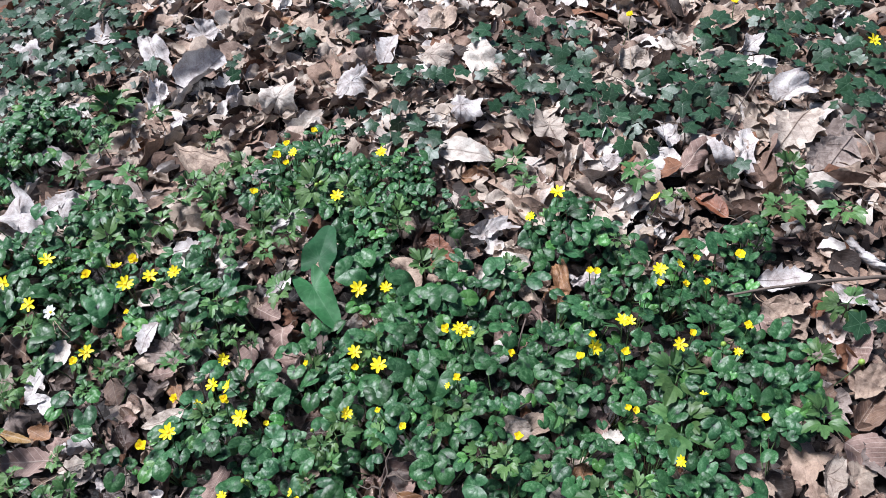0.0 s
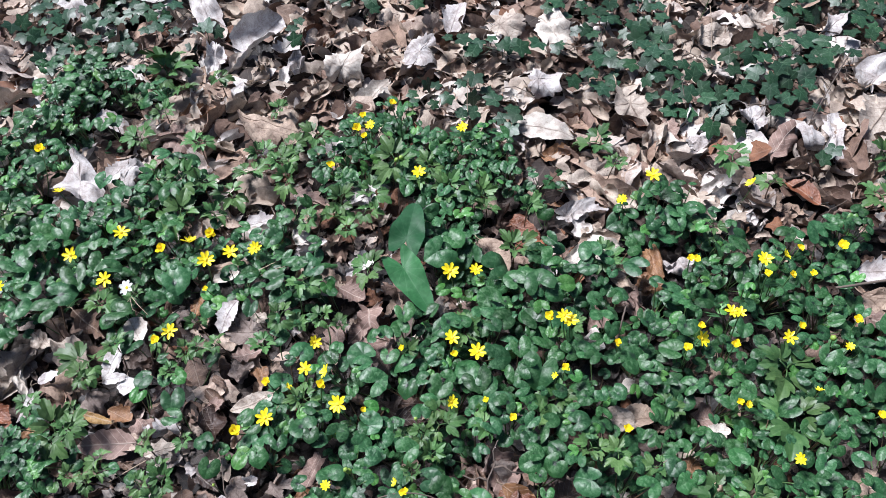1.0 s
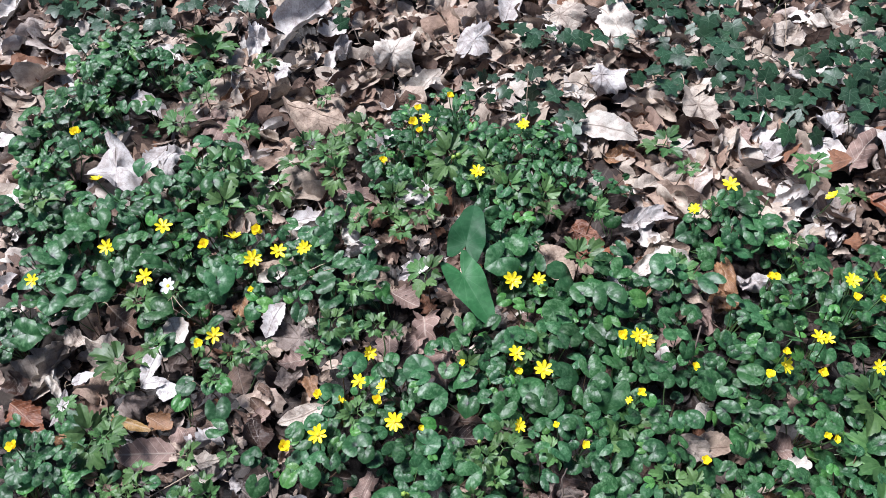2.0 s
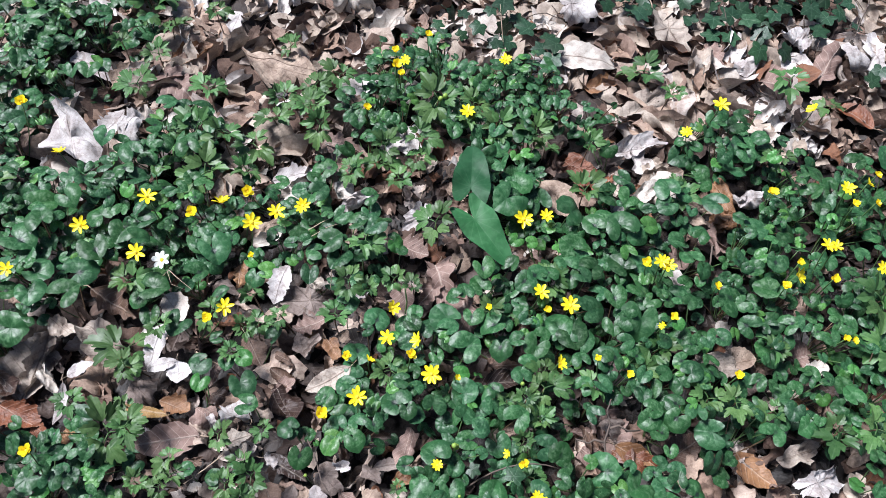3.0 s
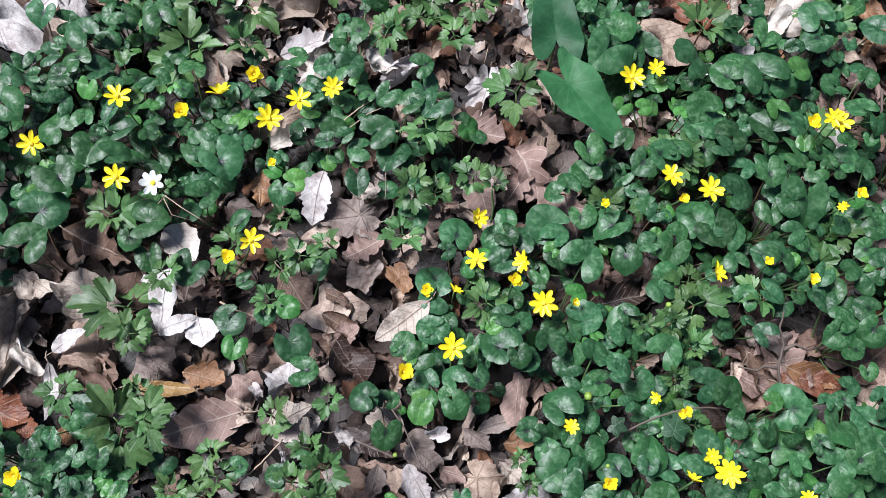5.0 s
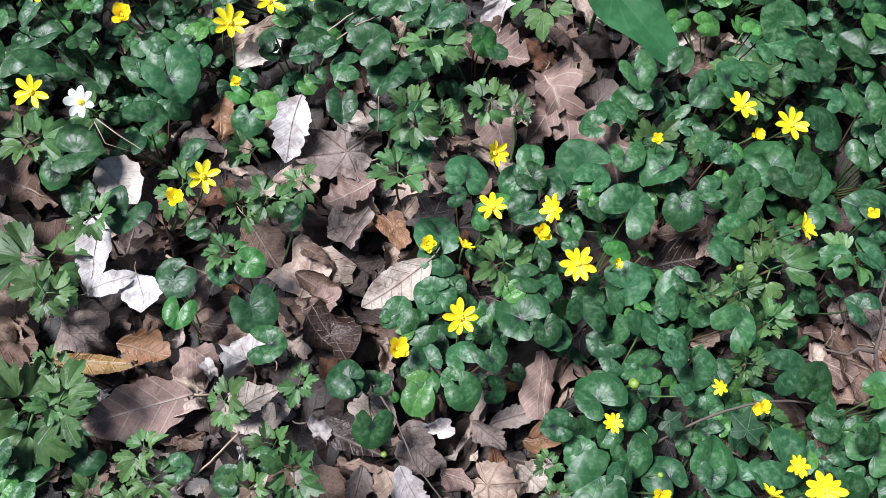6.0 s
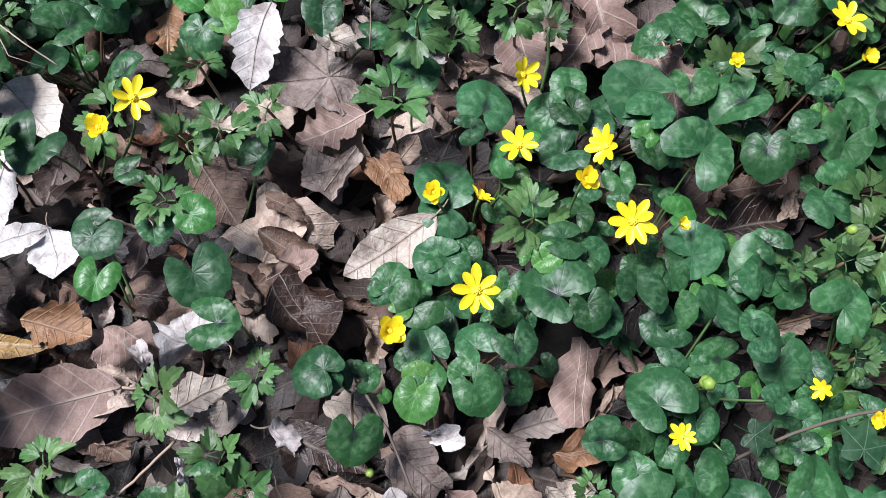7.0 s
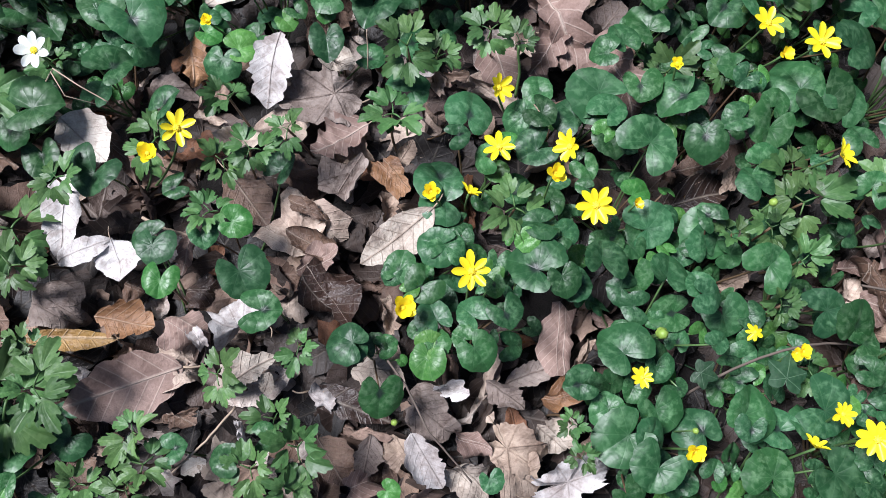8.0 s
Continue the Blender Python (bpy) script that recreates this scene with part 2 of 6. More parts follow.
def dry(tone, palm):
    if (tone, palm) not in DRY:
        low, high, rough, stain = TONES[tone]
        DRY[tone, palm] = dry_material(tone + ("_palmate" if palm else "") + "_dry_leaf", (low, high), 0.55 if tone in ("mauve", "dun") else 0.36, False, rough, stain, palm, tone not in ("pale", "frost", "dun", "beige", "grey"), 0.4 if tone in ("pale", "frost", "mauve") else 0.7)
    return DRY[tone, palm]


LITTER = dry_material("leaf_litter", [
    (0.0, (0.036, 0.023, 0.017)), (0.07, (0.359, 0.254, 0.186)), (0.17, (0.108, 0.068, 0.048)), (0.26, (0.472, 0.361, 0.275)), (0.36, (0.195, 0.126, 0.091)), (0.46, (0.308, 0.217, 0.169)),
    (0.56, (0.231, 0.105, 0.052)), (0.62, (0.575, 0.475, 0.390)), (0.74, (0.159, 0.101, 0.072)), (0.82, (0.636, 0.572, 0.513)), (0.91, (0.411, 0.308, 0.238))], 0.10, islands=True, relief=0.6)
BLEACHED = dry_material("bleached_litter", [(0.0, (0.410, 0.345, 0.275)), (0.35, (0.560, 0.490, 0.405)), (0.65, (0.650, 0.610, 0.545)), (0.85, (0.730, 0.715, 0.680))], 0.1, islands=True, stain=0.4, relief=0.4)
# rotting low layer; its near-black tones paint in the shade between the plants
SHADED_LITTER = dry_material("damp_litter", [
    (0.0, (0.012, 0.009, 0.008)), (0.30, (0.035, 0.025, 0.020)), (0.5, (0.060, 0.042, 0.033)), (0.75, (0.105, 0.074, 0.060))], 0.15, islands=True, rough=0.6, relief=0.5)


# ---- leaf shapes: flat outlines of unit length, stalk at the origin, tip along y ----
def smooth_mesh(name, verts, faces, uvs, material):
    mesh = bpy.data.meshes.new(name)
    mesh.from_pydata([tuple(v) for v in verts], [], faces)
    if uvs is not None:
        layer = mesh.uv_layers.new(name="leaf")
        at = np.zeros(len(mesh.loops), dtype=np.int32)
        mesh.loops.foreach_get("vertex_index", at)
        layer.data.foreach_set("uv", np.asarray(uvs, dtype=np.float32)[at].ravel())
    mesh.polygons.foreach_set("use_smooth", [True] * len(mesh.polygons))
    mesh.materials.append(material)
    mesh.update()
    return mesh


def fan(anchors, rings=4, count=40, teeth=0, depth=0.0, ragged=0.0, span=180):
    """A lobed leaf round its stalk. anchors: degrees from the tip and radius, for one side."""
    angles = np.linspace(-span, span, count, endpoint=False) + span / count
    radius = np.interp(np.abs(angles), [a for a, _ in anchors], [r for _, r in anchors])
    if teeth:
        radius = radius * (1 + depth * np.sin(np.radians(angles) * teeth))
    if ragged:
        radius = radius * np.clip(1 + ragged * rng.standard_normal(count) + 0.2 * np.sin(np.radians(angles) + uni(0, 6)), 0.4, 1.4)
    turn = np.radians(angles)
    verts, faces = [(0.0, 0.0, 0.0)], []
    for ring in range(1, rings + 1):
        part = ring / rings
        verts += [(math.sin(a) * r * part, math.cos(a) * r * part, 0.0) for a, r in zip(turn, radius)]
    for i in range(count - 1):
        faces.append((0, 1 + i + 1, 1 + i))
        for ring in range(rings - 1):
            low, high = 1 + ring * count, 1 + (ring + 1) * count
            faces.append((low + i, low + i + 1, high + i + 1, high + i))
    verts = np.array(verts)
    return verts, faces, verts[:, :2].copy()


def blade(width, lobes=0.0, count=4.5, peak=1.0, along=14, across=6, ragged=0.0):
    """A leaf with a midrib. width: half-width for unit length; lobes: how deep the edge is cut; ragged: how torn it is."""
    verts, uvs, faces = [], [], []
    phase, skew = uni(0, 6.3), uni(-0.25, 0.25) if ragged else 0.0
    for i in range(along + 1):
        s = i / along
        half = width * max(math.sin(math.pi * s ** peak), 0.0) ** 0.75
        torn = [max(0.35, 1 + side * skew + ragged * rng.standard_normal()) for side in (-1, 1)]
        for j in range(across + 1):
            u = 2 * j / across - 1
            cut = 1 - lobes + lobes * math.cos(2 * math.pi * count * s + phase + (0.7 if u > 0 else 0))
            w = max(half * cut * torn[1 if u > 0 else 0], 0.006)
            verts.append((u * w, s + 0.10 * abs(u) * w, 0.0))
            uvs.append((u * w, s))
    for i in range(along):
        for j in range(across):
            a = i * (across + 1) + j
            faces.append((a, a + 1, a + across + 2, a + across + 1))
    return np.array(verts), faces, np.array(uvs)


def scrap_shape(rings=4, count=26):
    """A torn, broken piece of a leaf."""
    raw = np.clip(0.5 + 0.13 * rng.standard_normal(9), 0.28, 0.72)
    edge = np.interp(np.linspace(0, 9, count, endpoint=False), np.arange(10), np.append(raw, raw[0]))
    edge = np.clip(edge + 0.032 * rng.standard_normal(count), 0.2, 0.75)
    verts, faces = [(0.0, 0.5, 0.0)], []
    for ring in range(1, rings + 1):
        for k in range(count):
            a = 2 * math.pi * k / count
            verts.append((math.sin(a) * edge[k] * ring / rings, 0.5 + math.cos(a) * edge[k] * ring / rings, 0.0))
    for k in range(count):
        m = (k + 1) % count
        faces.append((0, 1 + m, 1 + k))
        for ring in range(rings - 1):
            low, high = 1 + ring * count, 1 + (ring + 1) * count
            faces.append((low + k, low + m, high + m, high + k))
    verts = np.array(verts)
    return verts, faces, verts[:, :2] + (uni(-0.2, 0.2), 0)


def bend(verts, curve, turn, centre=0.5):
    """Rolls a sheet round an axis in its plane. curve: radians for each unit of length."""
    if abs(curve) < 1e-3:
        return verts
    c, s = math.cos(turn), math.sin(turn)
    x, y, z = verts[:, 0], verts[:, 1] - centre, verts[:, 2]
    a, b = c * x + s * y, -s * x + c * y
    radius = 1 / curve
    a, z = np.sin(a * curve) * (radius - z), radius - np.cos(a * curve) * (radius - z)
    return np.stack([c * a - s * b, s * a + c * b + centre, z], axis=1)


def crumple(verts, size, waves=5):
    """Waves and sharp creases of chance direction through a sheet."""
    z = np.zeros(len(verts))
    for k in range(waves):
        direction, length = uni(0, 2 * math.pi), uni(4.0, 15.0)
        wave = np.sin((math.cos(direction) * verts[:, 0] + math.sin(direction) * verts[:, 1]) * length + uni(0, 6.3))
        z += uni(0.3, 1.0) * 4.0 / length * (wave if k % 2 else 1.6 * np.abs(wave) - 0.8)
    verts = verts.copy()
    verts[:, 2] += size * z
    if len(verts) > 120:
        for _ in range(5):
            direction, length = uni(0, 2 * math.pi), uni(16, 38)
            ridge = 1 - np.abs(np.sin((math.cos(direction) * verts[:, 0] + math.sin(direction) * verts[:, 1]) * length * 0.5 + uni(0, 6.3) + 8 * z * size))
            verts[:, 2] += size * 0.28 * ridge ** 2
    return verts


def dry_shape(kind, ratio=None, heavy=1.0, coarse=False):
    """A withered, curled leaf of unit length."""
    along, across = (11, 4) if coarse else (24, 8)
    twist = uni(-0.9, 0.9)
    if kind == "oak":
        verts, faces, uvs = blade(ratio / 2 / 0.9 if ratio else 0.30, 0.20, 4.5, 0.75, along + 3, across, 0.06)
        roll, wave, rib = uni(0.5, 3.0), 0.045, uni(-0.1, 0.5)
    elif kind == "oakbig":
        verts, faces, uvs = blade(ratio / 2 if ratio else 0.30, 0.06, 4.0, 0.8, along, across, 0.03)
        roll, wave, rib, twist = uni(0.2, 0.8), 0.024, 0.14, twist * 0.3
    elif kind == "beech":
        verts, faces, uvs = blade(ratio / 2 if ratio else 0.27, 0.03, 8.0, 0.9, along, across, 0.02)
        roll, wave, rib, twist = uni(0.3, 1.5), 0.022, uni(0.0, 0.3), twist * 0.5
    elif kind == "curl":
        verts, faces, uvs = blade(ratio * 0.95 if ratio else 0.38, 0.12, 3.5, 0.9, along, across, 0.10)
        roll, wave, rib = uni(1.3, 2.8) / max(2 * 0.95 * (ratio or 0.4), 0.6), 0.030, uni(-0.1, 0.2)
    elif kind == "maple":
        verts, faces, uvs = fan([(0, 0.66), (9, 0.50), (14, 0.54), (26, 0.44), (44, 0.58), (54, 0.48), (60, 0.50), (76, 0.40), (96, 0.50), (112, 0.40),
                                 (128, 0.36), (150, 0.40), (172, 0.30), (180, 0.12)], 3 if coarse else 6, 36 if coarse else 72, 0, 0.0, 0.05)
        verts[:, 0] *= (ratio or 0.9) / 0.95
        verts[:, 1] += 0.40
        uvs = verts[:, :2].copy()
        roll, wave, rib = uni(1.0, 3.0), 0.045, uni(0.0, 0.45)
    else:
        verts, faces, uvs = scrap_shape(4 if coarse else 5, 20 if coarse else 30)
        verts[:, 0] *= (ratio or 0.8)
        roll, wave, rib = uni(0.6, 2.8), 0.075, uni(-0.4, 0.7)
    x, y = verts[:, 0].copy(), verts[:, 1].copy()
    verts = crumple(verts, wave * heavy)
    # a fold at the midrib and the ripple of the side veins
    verts[:, 2] += rib * np.abs(x) + 0.010 * heavy * np.abs(np.sin(math.pi * (7 * y - 5 * np.abs(x)))) * np.clip(np.abs(x) * 8, 0, 1)
    long_way = kind in ("curl", "beech", "oakbig")
    verts = bend(verts, roll * heavy * (1 if long_way or uni() < 0.6 else -1), uni(-0.35, 0.35) if long_way else uni(0, math.pi))
    verts = bend(verts, uni(-1.1, 1.1) * heavy, uni(1.2, 1.9))
    turn = twist * heavy * (verts[:, 1] - 0.5)
    c, s = np.cos(turn), np.sin(turn)
    a, b = verts[:, 0].copy(), verts[:, 2].copy()
    verts[:, 0], verts[:, 2] = c * a - s * b, s * a + c * b
    return verts, faces, uvs


def ground_height(x, y):
    """The lie of the land: a level wood floor with low swells."""
    return 0.008 * math.sin(5.1 * x + 1.0) * math.cos(4.3 * y) + 0.006 * math.sin(11.0 * x - 7.0 * y) + 0.05 * math.sin(0.31 * x) * math.sin(0.27 * y + 0.4) - 0.033


def upright(x, y, z, facing, tilt, tilt_to, size):
    """A pose whose y axis points to facing (radians) and whose z axis leans by tilt towards tilt_to."""
    lean = Matrix.Rotation(tilt, 4, Vector((-math.sin(tilt_to), math.cos(tilt_to), 0)))
    return Matrix.Translation((x, y, z)) @ lean @ Matrix.Rotation(facing - math.pi / 2, 4, "Z") @ Matrix.Scale(size, 4)


def tube(points, r0, r1, sides=5):
    """A tapered, jointed stalk along points."""
    points = [Vector(p) for p in points]
    verts, faces = [], []
    for i, p in enumerate(points):
        way = (points[min(i + 1, len(points) - 1)] - points[max(i - 1, 0)]).normalized()
        side = way.cross(Vector((0.31, 0.12, 0.94))).normalized()
        up = way.cross(side)
        r = r0 + (r1 - r0) * i / (len(points) - 1)
        verts += [tuple(p + r * (math.cos(a) * side + math.sin(a) * up)) for a in (2 * math.pi * k / sides for k in range(sides))]
    for i in range(len(points) - 1):
        for k in range(sides):
            m = (k + 1) % sides
            faces.append((i * sides + k, i * sides + m, (i + 1) * sides + m, (i + 1) * sides + k))
    faces.append(tuple(range(sides))[::-1])
    faces.append(tuple((len(points) - 1) * sides + k for k in range(sides)))
    return verts, faces


def arc(a, b, sag, steps=6):
    """Points of a curve from a to b that bows by sag."""
    a, b, sag = Vector(a), Vector(b), Vector(sag)
    return [a.lerp(b, s) + sag * (4 * s * (1 - s)) for s in (i / steps for i in range(steps + 1))]


def hang(ob, parent, local):
    ob.parent = parent
    ob.matrix_basis = local
    return ob


# ---- the ground ----
def ground():
    """One sheet of soil, its colour darkened for shade near the plants; fine there and coarse towards the horizon."""
    steps = sorted({round(v, 4) for v in np.concatenate([np.linspace(-2.0, 2.0, 101), np.geomspace(2.0, 400, 40), -np.geomspace(2.0, 400, 40)])})
    n = len(steps)
    verts = [(x, y + 0.8, ground_height(x, y + 0.8) + (0.005 * noise.noise((x * 30, y * 30, 0)) if abs(x) < 2 and abs(y) < 2 else 0)) for x in steps for y in steps]
    faces = [(i * n + j, (i + 1) * n + j, (i + 1) * n + j + 1, i * n + j + 1) for i in range(n - 1) for j in range(n - 1)]
    return tagged(new("ground", smooth_mesh("ground", verts, faces, None, SOIL)), "crumbly woodland soil under fallen leaves, coloured near black for shade in the gaps", "ground", kind="structure")


ground()


# ---- single fallen leaves ----
KIND_WORDS = {"oak": "lobed oak leaf", "oakbig": "large flat oak leaf", "beech": "oval beech leaf", "curl": "tightly curled leaf", "maple": "lobed maple leaf", "scrap": "torn piece of leaf"}
TONE_WORDS = {"pale": "bleached cream", "frost": "silvery white", "dun": "buff", "beige": "beige", "brown": "dull brown", "mauve": "pinkish brown", "russet": "russet", "tan": "tan",
              "ochre": "ochre yellow", "grey": "greyish brown", "dark": "dark rotting"}


FALLEN = []


def fallen(x0, y0, x1, y1, width, kind, tone, raised=0.0):
    """A withered leaf that lies from its stalk to its tip; centimetres."""
    x0, y0, x1, y1, width = (v / 100 for v in (x0, y0, x1, y1, width))
    length = math.hypot(x1 - x0, y1 - y0)
    verts, faces, uvs = dry_shape(kind, min(width / length, 1.6), 1.0 if kind in ("beech", "curl") else (1.6 if tone == "frost" else 1.0) if kind == "oakbig" else 1.7 if tone in ("frost", "pale") else 1.45 if y0 > 0.9 else 1.3)
    verts = verts - verts.mean(axis=0)
    FALLEN.append(((x0 + x1) / 2, (y0 + y1) / 2, length * (0.75 if tone in ("pale", "frost") else 0.5)))
    leaf = new("dead_leaf", smooth_mesh("dead_leaf", verts, faces, uvs, dry(tone, kind == "maple")))
    x, y = (x0 + x1) / 2, (y0 + y1) / 2
    lift = 0.027 + raised / 100 - verts[:, 2].min() * length * 0.45
    tilt = abs(rng.normal(0, 0.16)) + (0.12 if tone in ("pale", "frost") else 0)
    leaf.matrix_world = upright(x, y, ground_height(x, y) + lift, math.atan2(y1 - y0, x1 - x0), tilt, uni(-2.6, -0.6), length)
    extent = "large " if length > 0.085 and kind != "oakbig" else "small " if length < 0.04 else ""
    beside = "beside the ivy" if y > 1.3 else "beside the celandines" if x > 0.38 or x < -0.62 else "among celandines"
    tagged(leaf, f"{extent}{TONE_WORDS[tone]} withered {KIND_WORDS[kind]} {beside}", "fallen leaf", "fallen leaves")
    if kind == "maple":
        middle = [0] + [1 + ring * 72 + 36 for ring in range(6)]
    elif kind == "scrap":
        middle = [1 + ring * 30 + 15 for ring in (4, 3, 2, 1, 0)] + [0] + [1 + ring * 30 for ring in range(5)]
    else:
        middle = [i * 9 + 4 for i in range(len(verts) // 9)]
    v, f = tube([verts[k] + (0, 0, 0.002) for k in middle], 0.010, 0.003, 4)
    hang(new("midrib", smooth_mesh("midrib", v, f, None, dry(tone, False))), leaf, Matrix())
    if kind in ("oak", "beech", "maple", "oakbig"):
        low = verts[np.argmin(verts[:, 1])]
        v, f = tube(arc(low, low + np.array([uni(-0.1, 0.1), -uni(0.12, 0.3), uni(-0.05, 0.04)]), (uni(-0.03, 0.03), 0, 0.02), 4), 0.012, 0.009, 4)
        stalk = new("leaf_stalk", smooth_mesh("leaf_stalk", v, f, None, STRAW))
        hang(stalk, leaf, Matrix())


fallen(13.3, 85.1, 17.7, 85.2, 3.3, "scrap", "frost", 1.6)
fallen(9.8, 82.8, 12.6, 81.4, 3.1, "scrap", "tan", 1.4)
fallen(5.1, 84.4, 8.6, 81.5, 2.9, "scrap", "beige", 1.4)
fallen(7, 80.5, 9.7, 76.8, 3.8, "scrap", "mauve", 1.2)
fallen(-9, 93.7, -5.4, 90.5, 4.9, "scrap", "russet", 0.8)
fallen(-5.9, 94.6, -3.3, 89.7, 4.2, "scrap", "dun", 0.8)
fallen(26.2, 84.4, 29.7, 84.6, 3.2, "scrap", "mauve", 1.4)
fallen(-33.5, 73.8, -32.3, 65.3, 4.1, "oak", "mauve", 1)
fallen(48.1, 79.9, 52.2, 75.1, 5.5, "scrap", "beige", 0.4)
fallen(44.1, 75.8, 48.3, 71.1, 4.5, "scrap", "mauve", 0)
fallen(51.7, 70.8, 53.6, 65.4, 4.4, "scrap", "grey", 0.2)
fallen(51.2, 53.1, 55.1, 48.5, 6.4, "oakbig", "mauve", 0.2)
fallen(48.2, 61.8, 50.6, 58.8, 4.2, "scrap", "brown", 0)
fallen(56.5, 64.1, 59.5, 61, 5.1, "scrap", "beige", 0.4)
fallen(33.2, 46.7, 38.4, 48.4, 3.9, "scrap", "beige", 0.3)
fallen(0.4, 59.2, 4.2, 55.5, 3.4, "scrap", "dun", 1.4)
fallen(6.8, 79.1, 10.8, 75.8, 4, "scrap", "mauve", 1.2)
fallen(25.8, 84.8, 28.3, 82.5, 2.9, "scrap", "beige", 1.6)
fallen(10.8, 82.8, 12.9, 80.7, 2.3, "scrap", "tan", 1.6)
fallen(0.4, 88.7, 7, 91.1, 4.6, "scrap", "pale", 1)
fallen(-93.6, 77.2, -89.2, 72.9, 4.1, "scrap", "dun", 1.4)
fallen(-93.8, 68.9, -90.9, 65.8, 4, "scrap", "pale", 1.4)
fallen(-89.7, 67.1, -85.9, 68.7, 1.9, "oakbig", "frost", 2.2)
fallen(-89.6, 66.3, -90.6, 59.6, 1.6, "oakbig", "frost", 2)
fallen(-87.9, 81, -80.7, 76.2, 4.2, "oak", "brown", 0.4)
fallen(-92.8, 71.3, -90.7, 68.3, 2.9, "scrap", "grey", 0.3)
fallen(-94.1, 60.8, -92, 59.4, 1.6, "curl", "russet", 0.8)
fallen(-89.5, 59.8, -88, 57.8, 2.8, "scrap", "tan", 0.2)
fallen(2.4, 57.8, 8.9, 58.7, 4.1, "beech", "beige", 0.8)
fallen(13.5, 58.1, 18.3, 58.7, 3.6, "scrap", "mauve", 0.4)
fallen(15.6, 56.1, 19.3, 56.1, 1.8, "curl", "pale", 0.8)
fallen(11.7, 49.2, 12.8, 52, 2.4, "scrap", "tan", 0.8)
fallen(4.6, 64.8, 5.7, 62.4, 1.9, "curl", "pale", 1)
fallen(7.3, 47.9, 8.8, 46.3, 1.9, "curl", "dun", 0.8)
fallen(16.8, 42.8, 21.2, 44, 3, "scrap", "beige", 0.4)
fallen(6.9, 43.4, 12.7, 44.6, 3.8, "scrap", "dun", 0.4)
fallen(-8.9, 45.3, -2.8, 48, 4.6, "oakbig", "brown", 0.2)
fallen(-98.7, 64.5, -93.1, 60.4, 3.2, "curl", "russet", 0.8)
fallen(-83.6, 70.9, -88, 74.9, 5, "scrap", "dun", 0.6)
fallen(-101.3, 70.4, -96.7, 64.8, 4.2, "scrap", "dark", 0)
fallen(-60.7, 98.4, -53.1, 98.9, 2.9, "curl", "frost", 1.2)
fallen(-47.5, 95.8, -47.4, 88.2, 6.1, "maple", "frost", 1.2)
fallen(-50.2, 95, -47.7, 91.8, 4.6, "scrap", "pale", 1.5)
fallen(-36.2, 91, -39.3, 84.2, 5.1, "maple", "frost", 1)
fallen(-41.6, 83.5, -36.7, 80.9, 5.3, "oak", "mauve", 0.4)
fallen(-17.1, 92.5, -12.3, 85.6, 6.1, "beech", "beige", 2.5)
fallen(-8.8, 84.2, -11.4, 85.8, 2.2, "scrap", "frost", 0.6)
fallen(-7, 86.1, -3.8, 86.8, 3.4, "scrap", "frost", 0.6)
fallen(-2.6, 86.9, 2.1, 90.3, 4.2, "scrap", "pale", 1)
fallen(9.2, 81.8, 12, 82.1, 3.3, "scrap", "tan", 0.8)
fallen(6.5, 79, 9.9, 78.6, 5.1, "scrap", "mauve", 0)
fallen(0.1, 76.8, 3.9, 76.5, 4.8, "scrap", "mauve", 0)
fallen(-23.1, 78.7, -19, 76.3, 2, "curl", "brown", 0.6)
fallen(-63.9, 85.5, -59.1, 87.1, 2.1, "curl", "pale", 1.4)
fallen(-59.4, 92, -58.4, 89.6, 3, "scrap", "dun", 1.2)
fallen(-53.3, 102.1, -50.5, 98.1, 3.7, "oak", "brown", 0.2)
fallen(-51.8, 98.8, -49.5, 96.2, 2.4, "scrap", "beige", 0.2)
fallen(-93, 116, -93, 102, 5.8, "scrap", "frost", 2.5)
fallen(-97, 107.5, -96.4, 102.4, 2.8, "scrap", "frost", 1)
fallen(-84.4, 114.3, -90.3, 109.7, 3.1, "curl", "frost", 1.5)
fallen(-81.5, 114.4, -85.4, 106.6, 4.8, "scrap", "frost", 2)
fallen(-67.2, 113.8, -64.3, 110.3, 2.7, "oak", "beige", 0.5)
fallen(-36.1, 80.7, -35.5, 72.2, 4.2, "oak", "mauve", 0.6)
fallen(-72, 175.9, -63.2, 163.1, 8.5, "maple", "frost", 1)
fallen(-68.7, 146.2, -59.7, 158.2, 7.3, "curl", "frost", 2)
fallen(-78, 151.7, -68.8, 140.3, 7.2, "maple", "frost", 1)
fallen(-81.5, 170, -75.1, 154.9, 6.4, "scrap", "frost", 1.2)
fallen(-113.4, 170, -106.4, 160.8, 6.1, "maple", "frost", 1)
fallen(-109.2, 157.4, -103.8, 155.8, 4.9, "scrap", "pale", 0.8)
fallen(-97.6, 173, -88.6, 167.6, 4.4, "curl", "frost", 1.5)
fallen(-47.4, 136, -41.5, 145.9, 8.8, "maple", "pale", 1.2)
fallen(-30.3, 138.5, -25.6, 149.9, 6.8, "maple", "frost", 1.5)
fallen(-21.8, 151.6, -18.7, 162.2, 4.6, "curl", "frost", 1.5)
fallen(-13.6, 152, -5.6, 149.6, 7.3, "maple", "dun", 1)
fallen(-14.8, 141, -10.8, 134.4, 4.2, "oak", "beige", 1)
fallen(-7, 131.3, 1, 132, 6, "maple", "frost", 1.8)
fallen(-11.9, 128.8, -6.6, 129.5, 3.4, "scrap", "pale", 0.8)
fallen(-9.1, 121.2, 3.1, 118.4, 6.9, "oakbig", "pale", 1)
fallen(-4.6, 114, 2.8, 114.1, 3.5, "curl", "tan", 0.6)
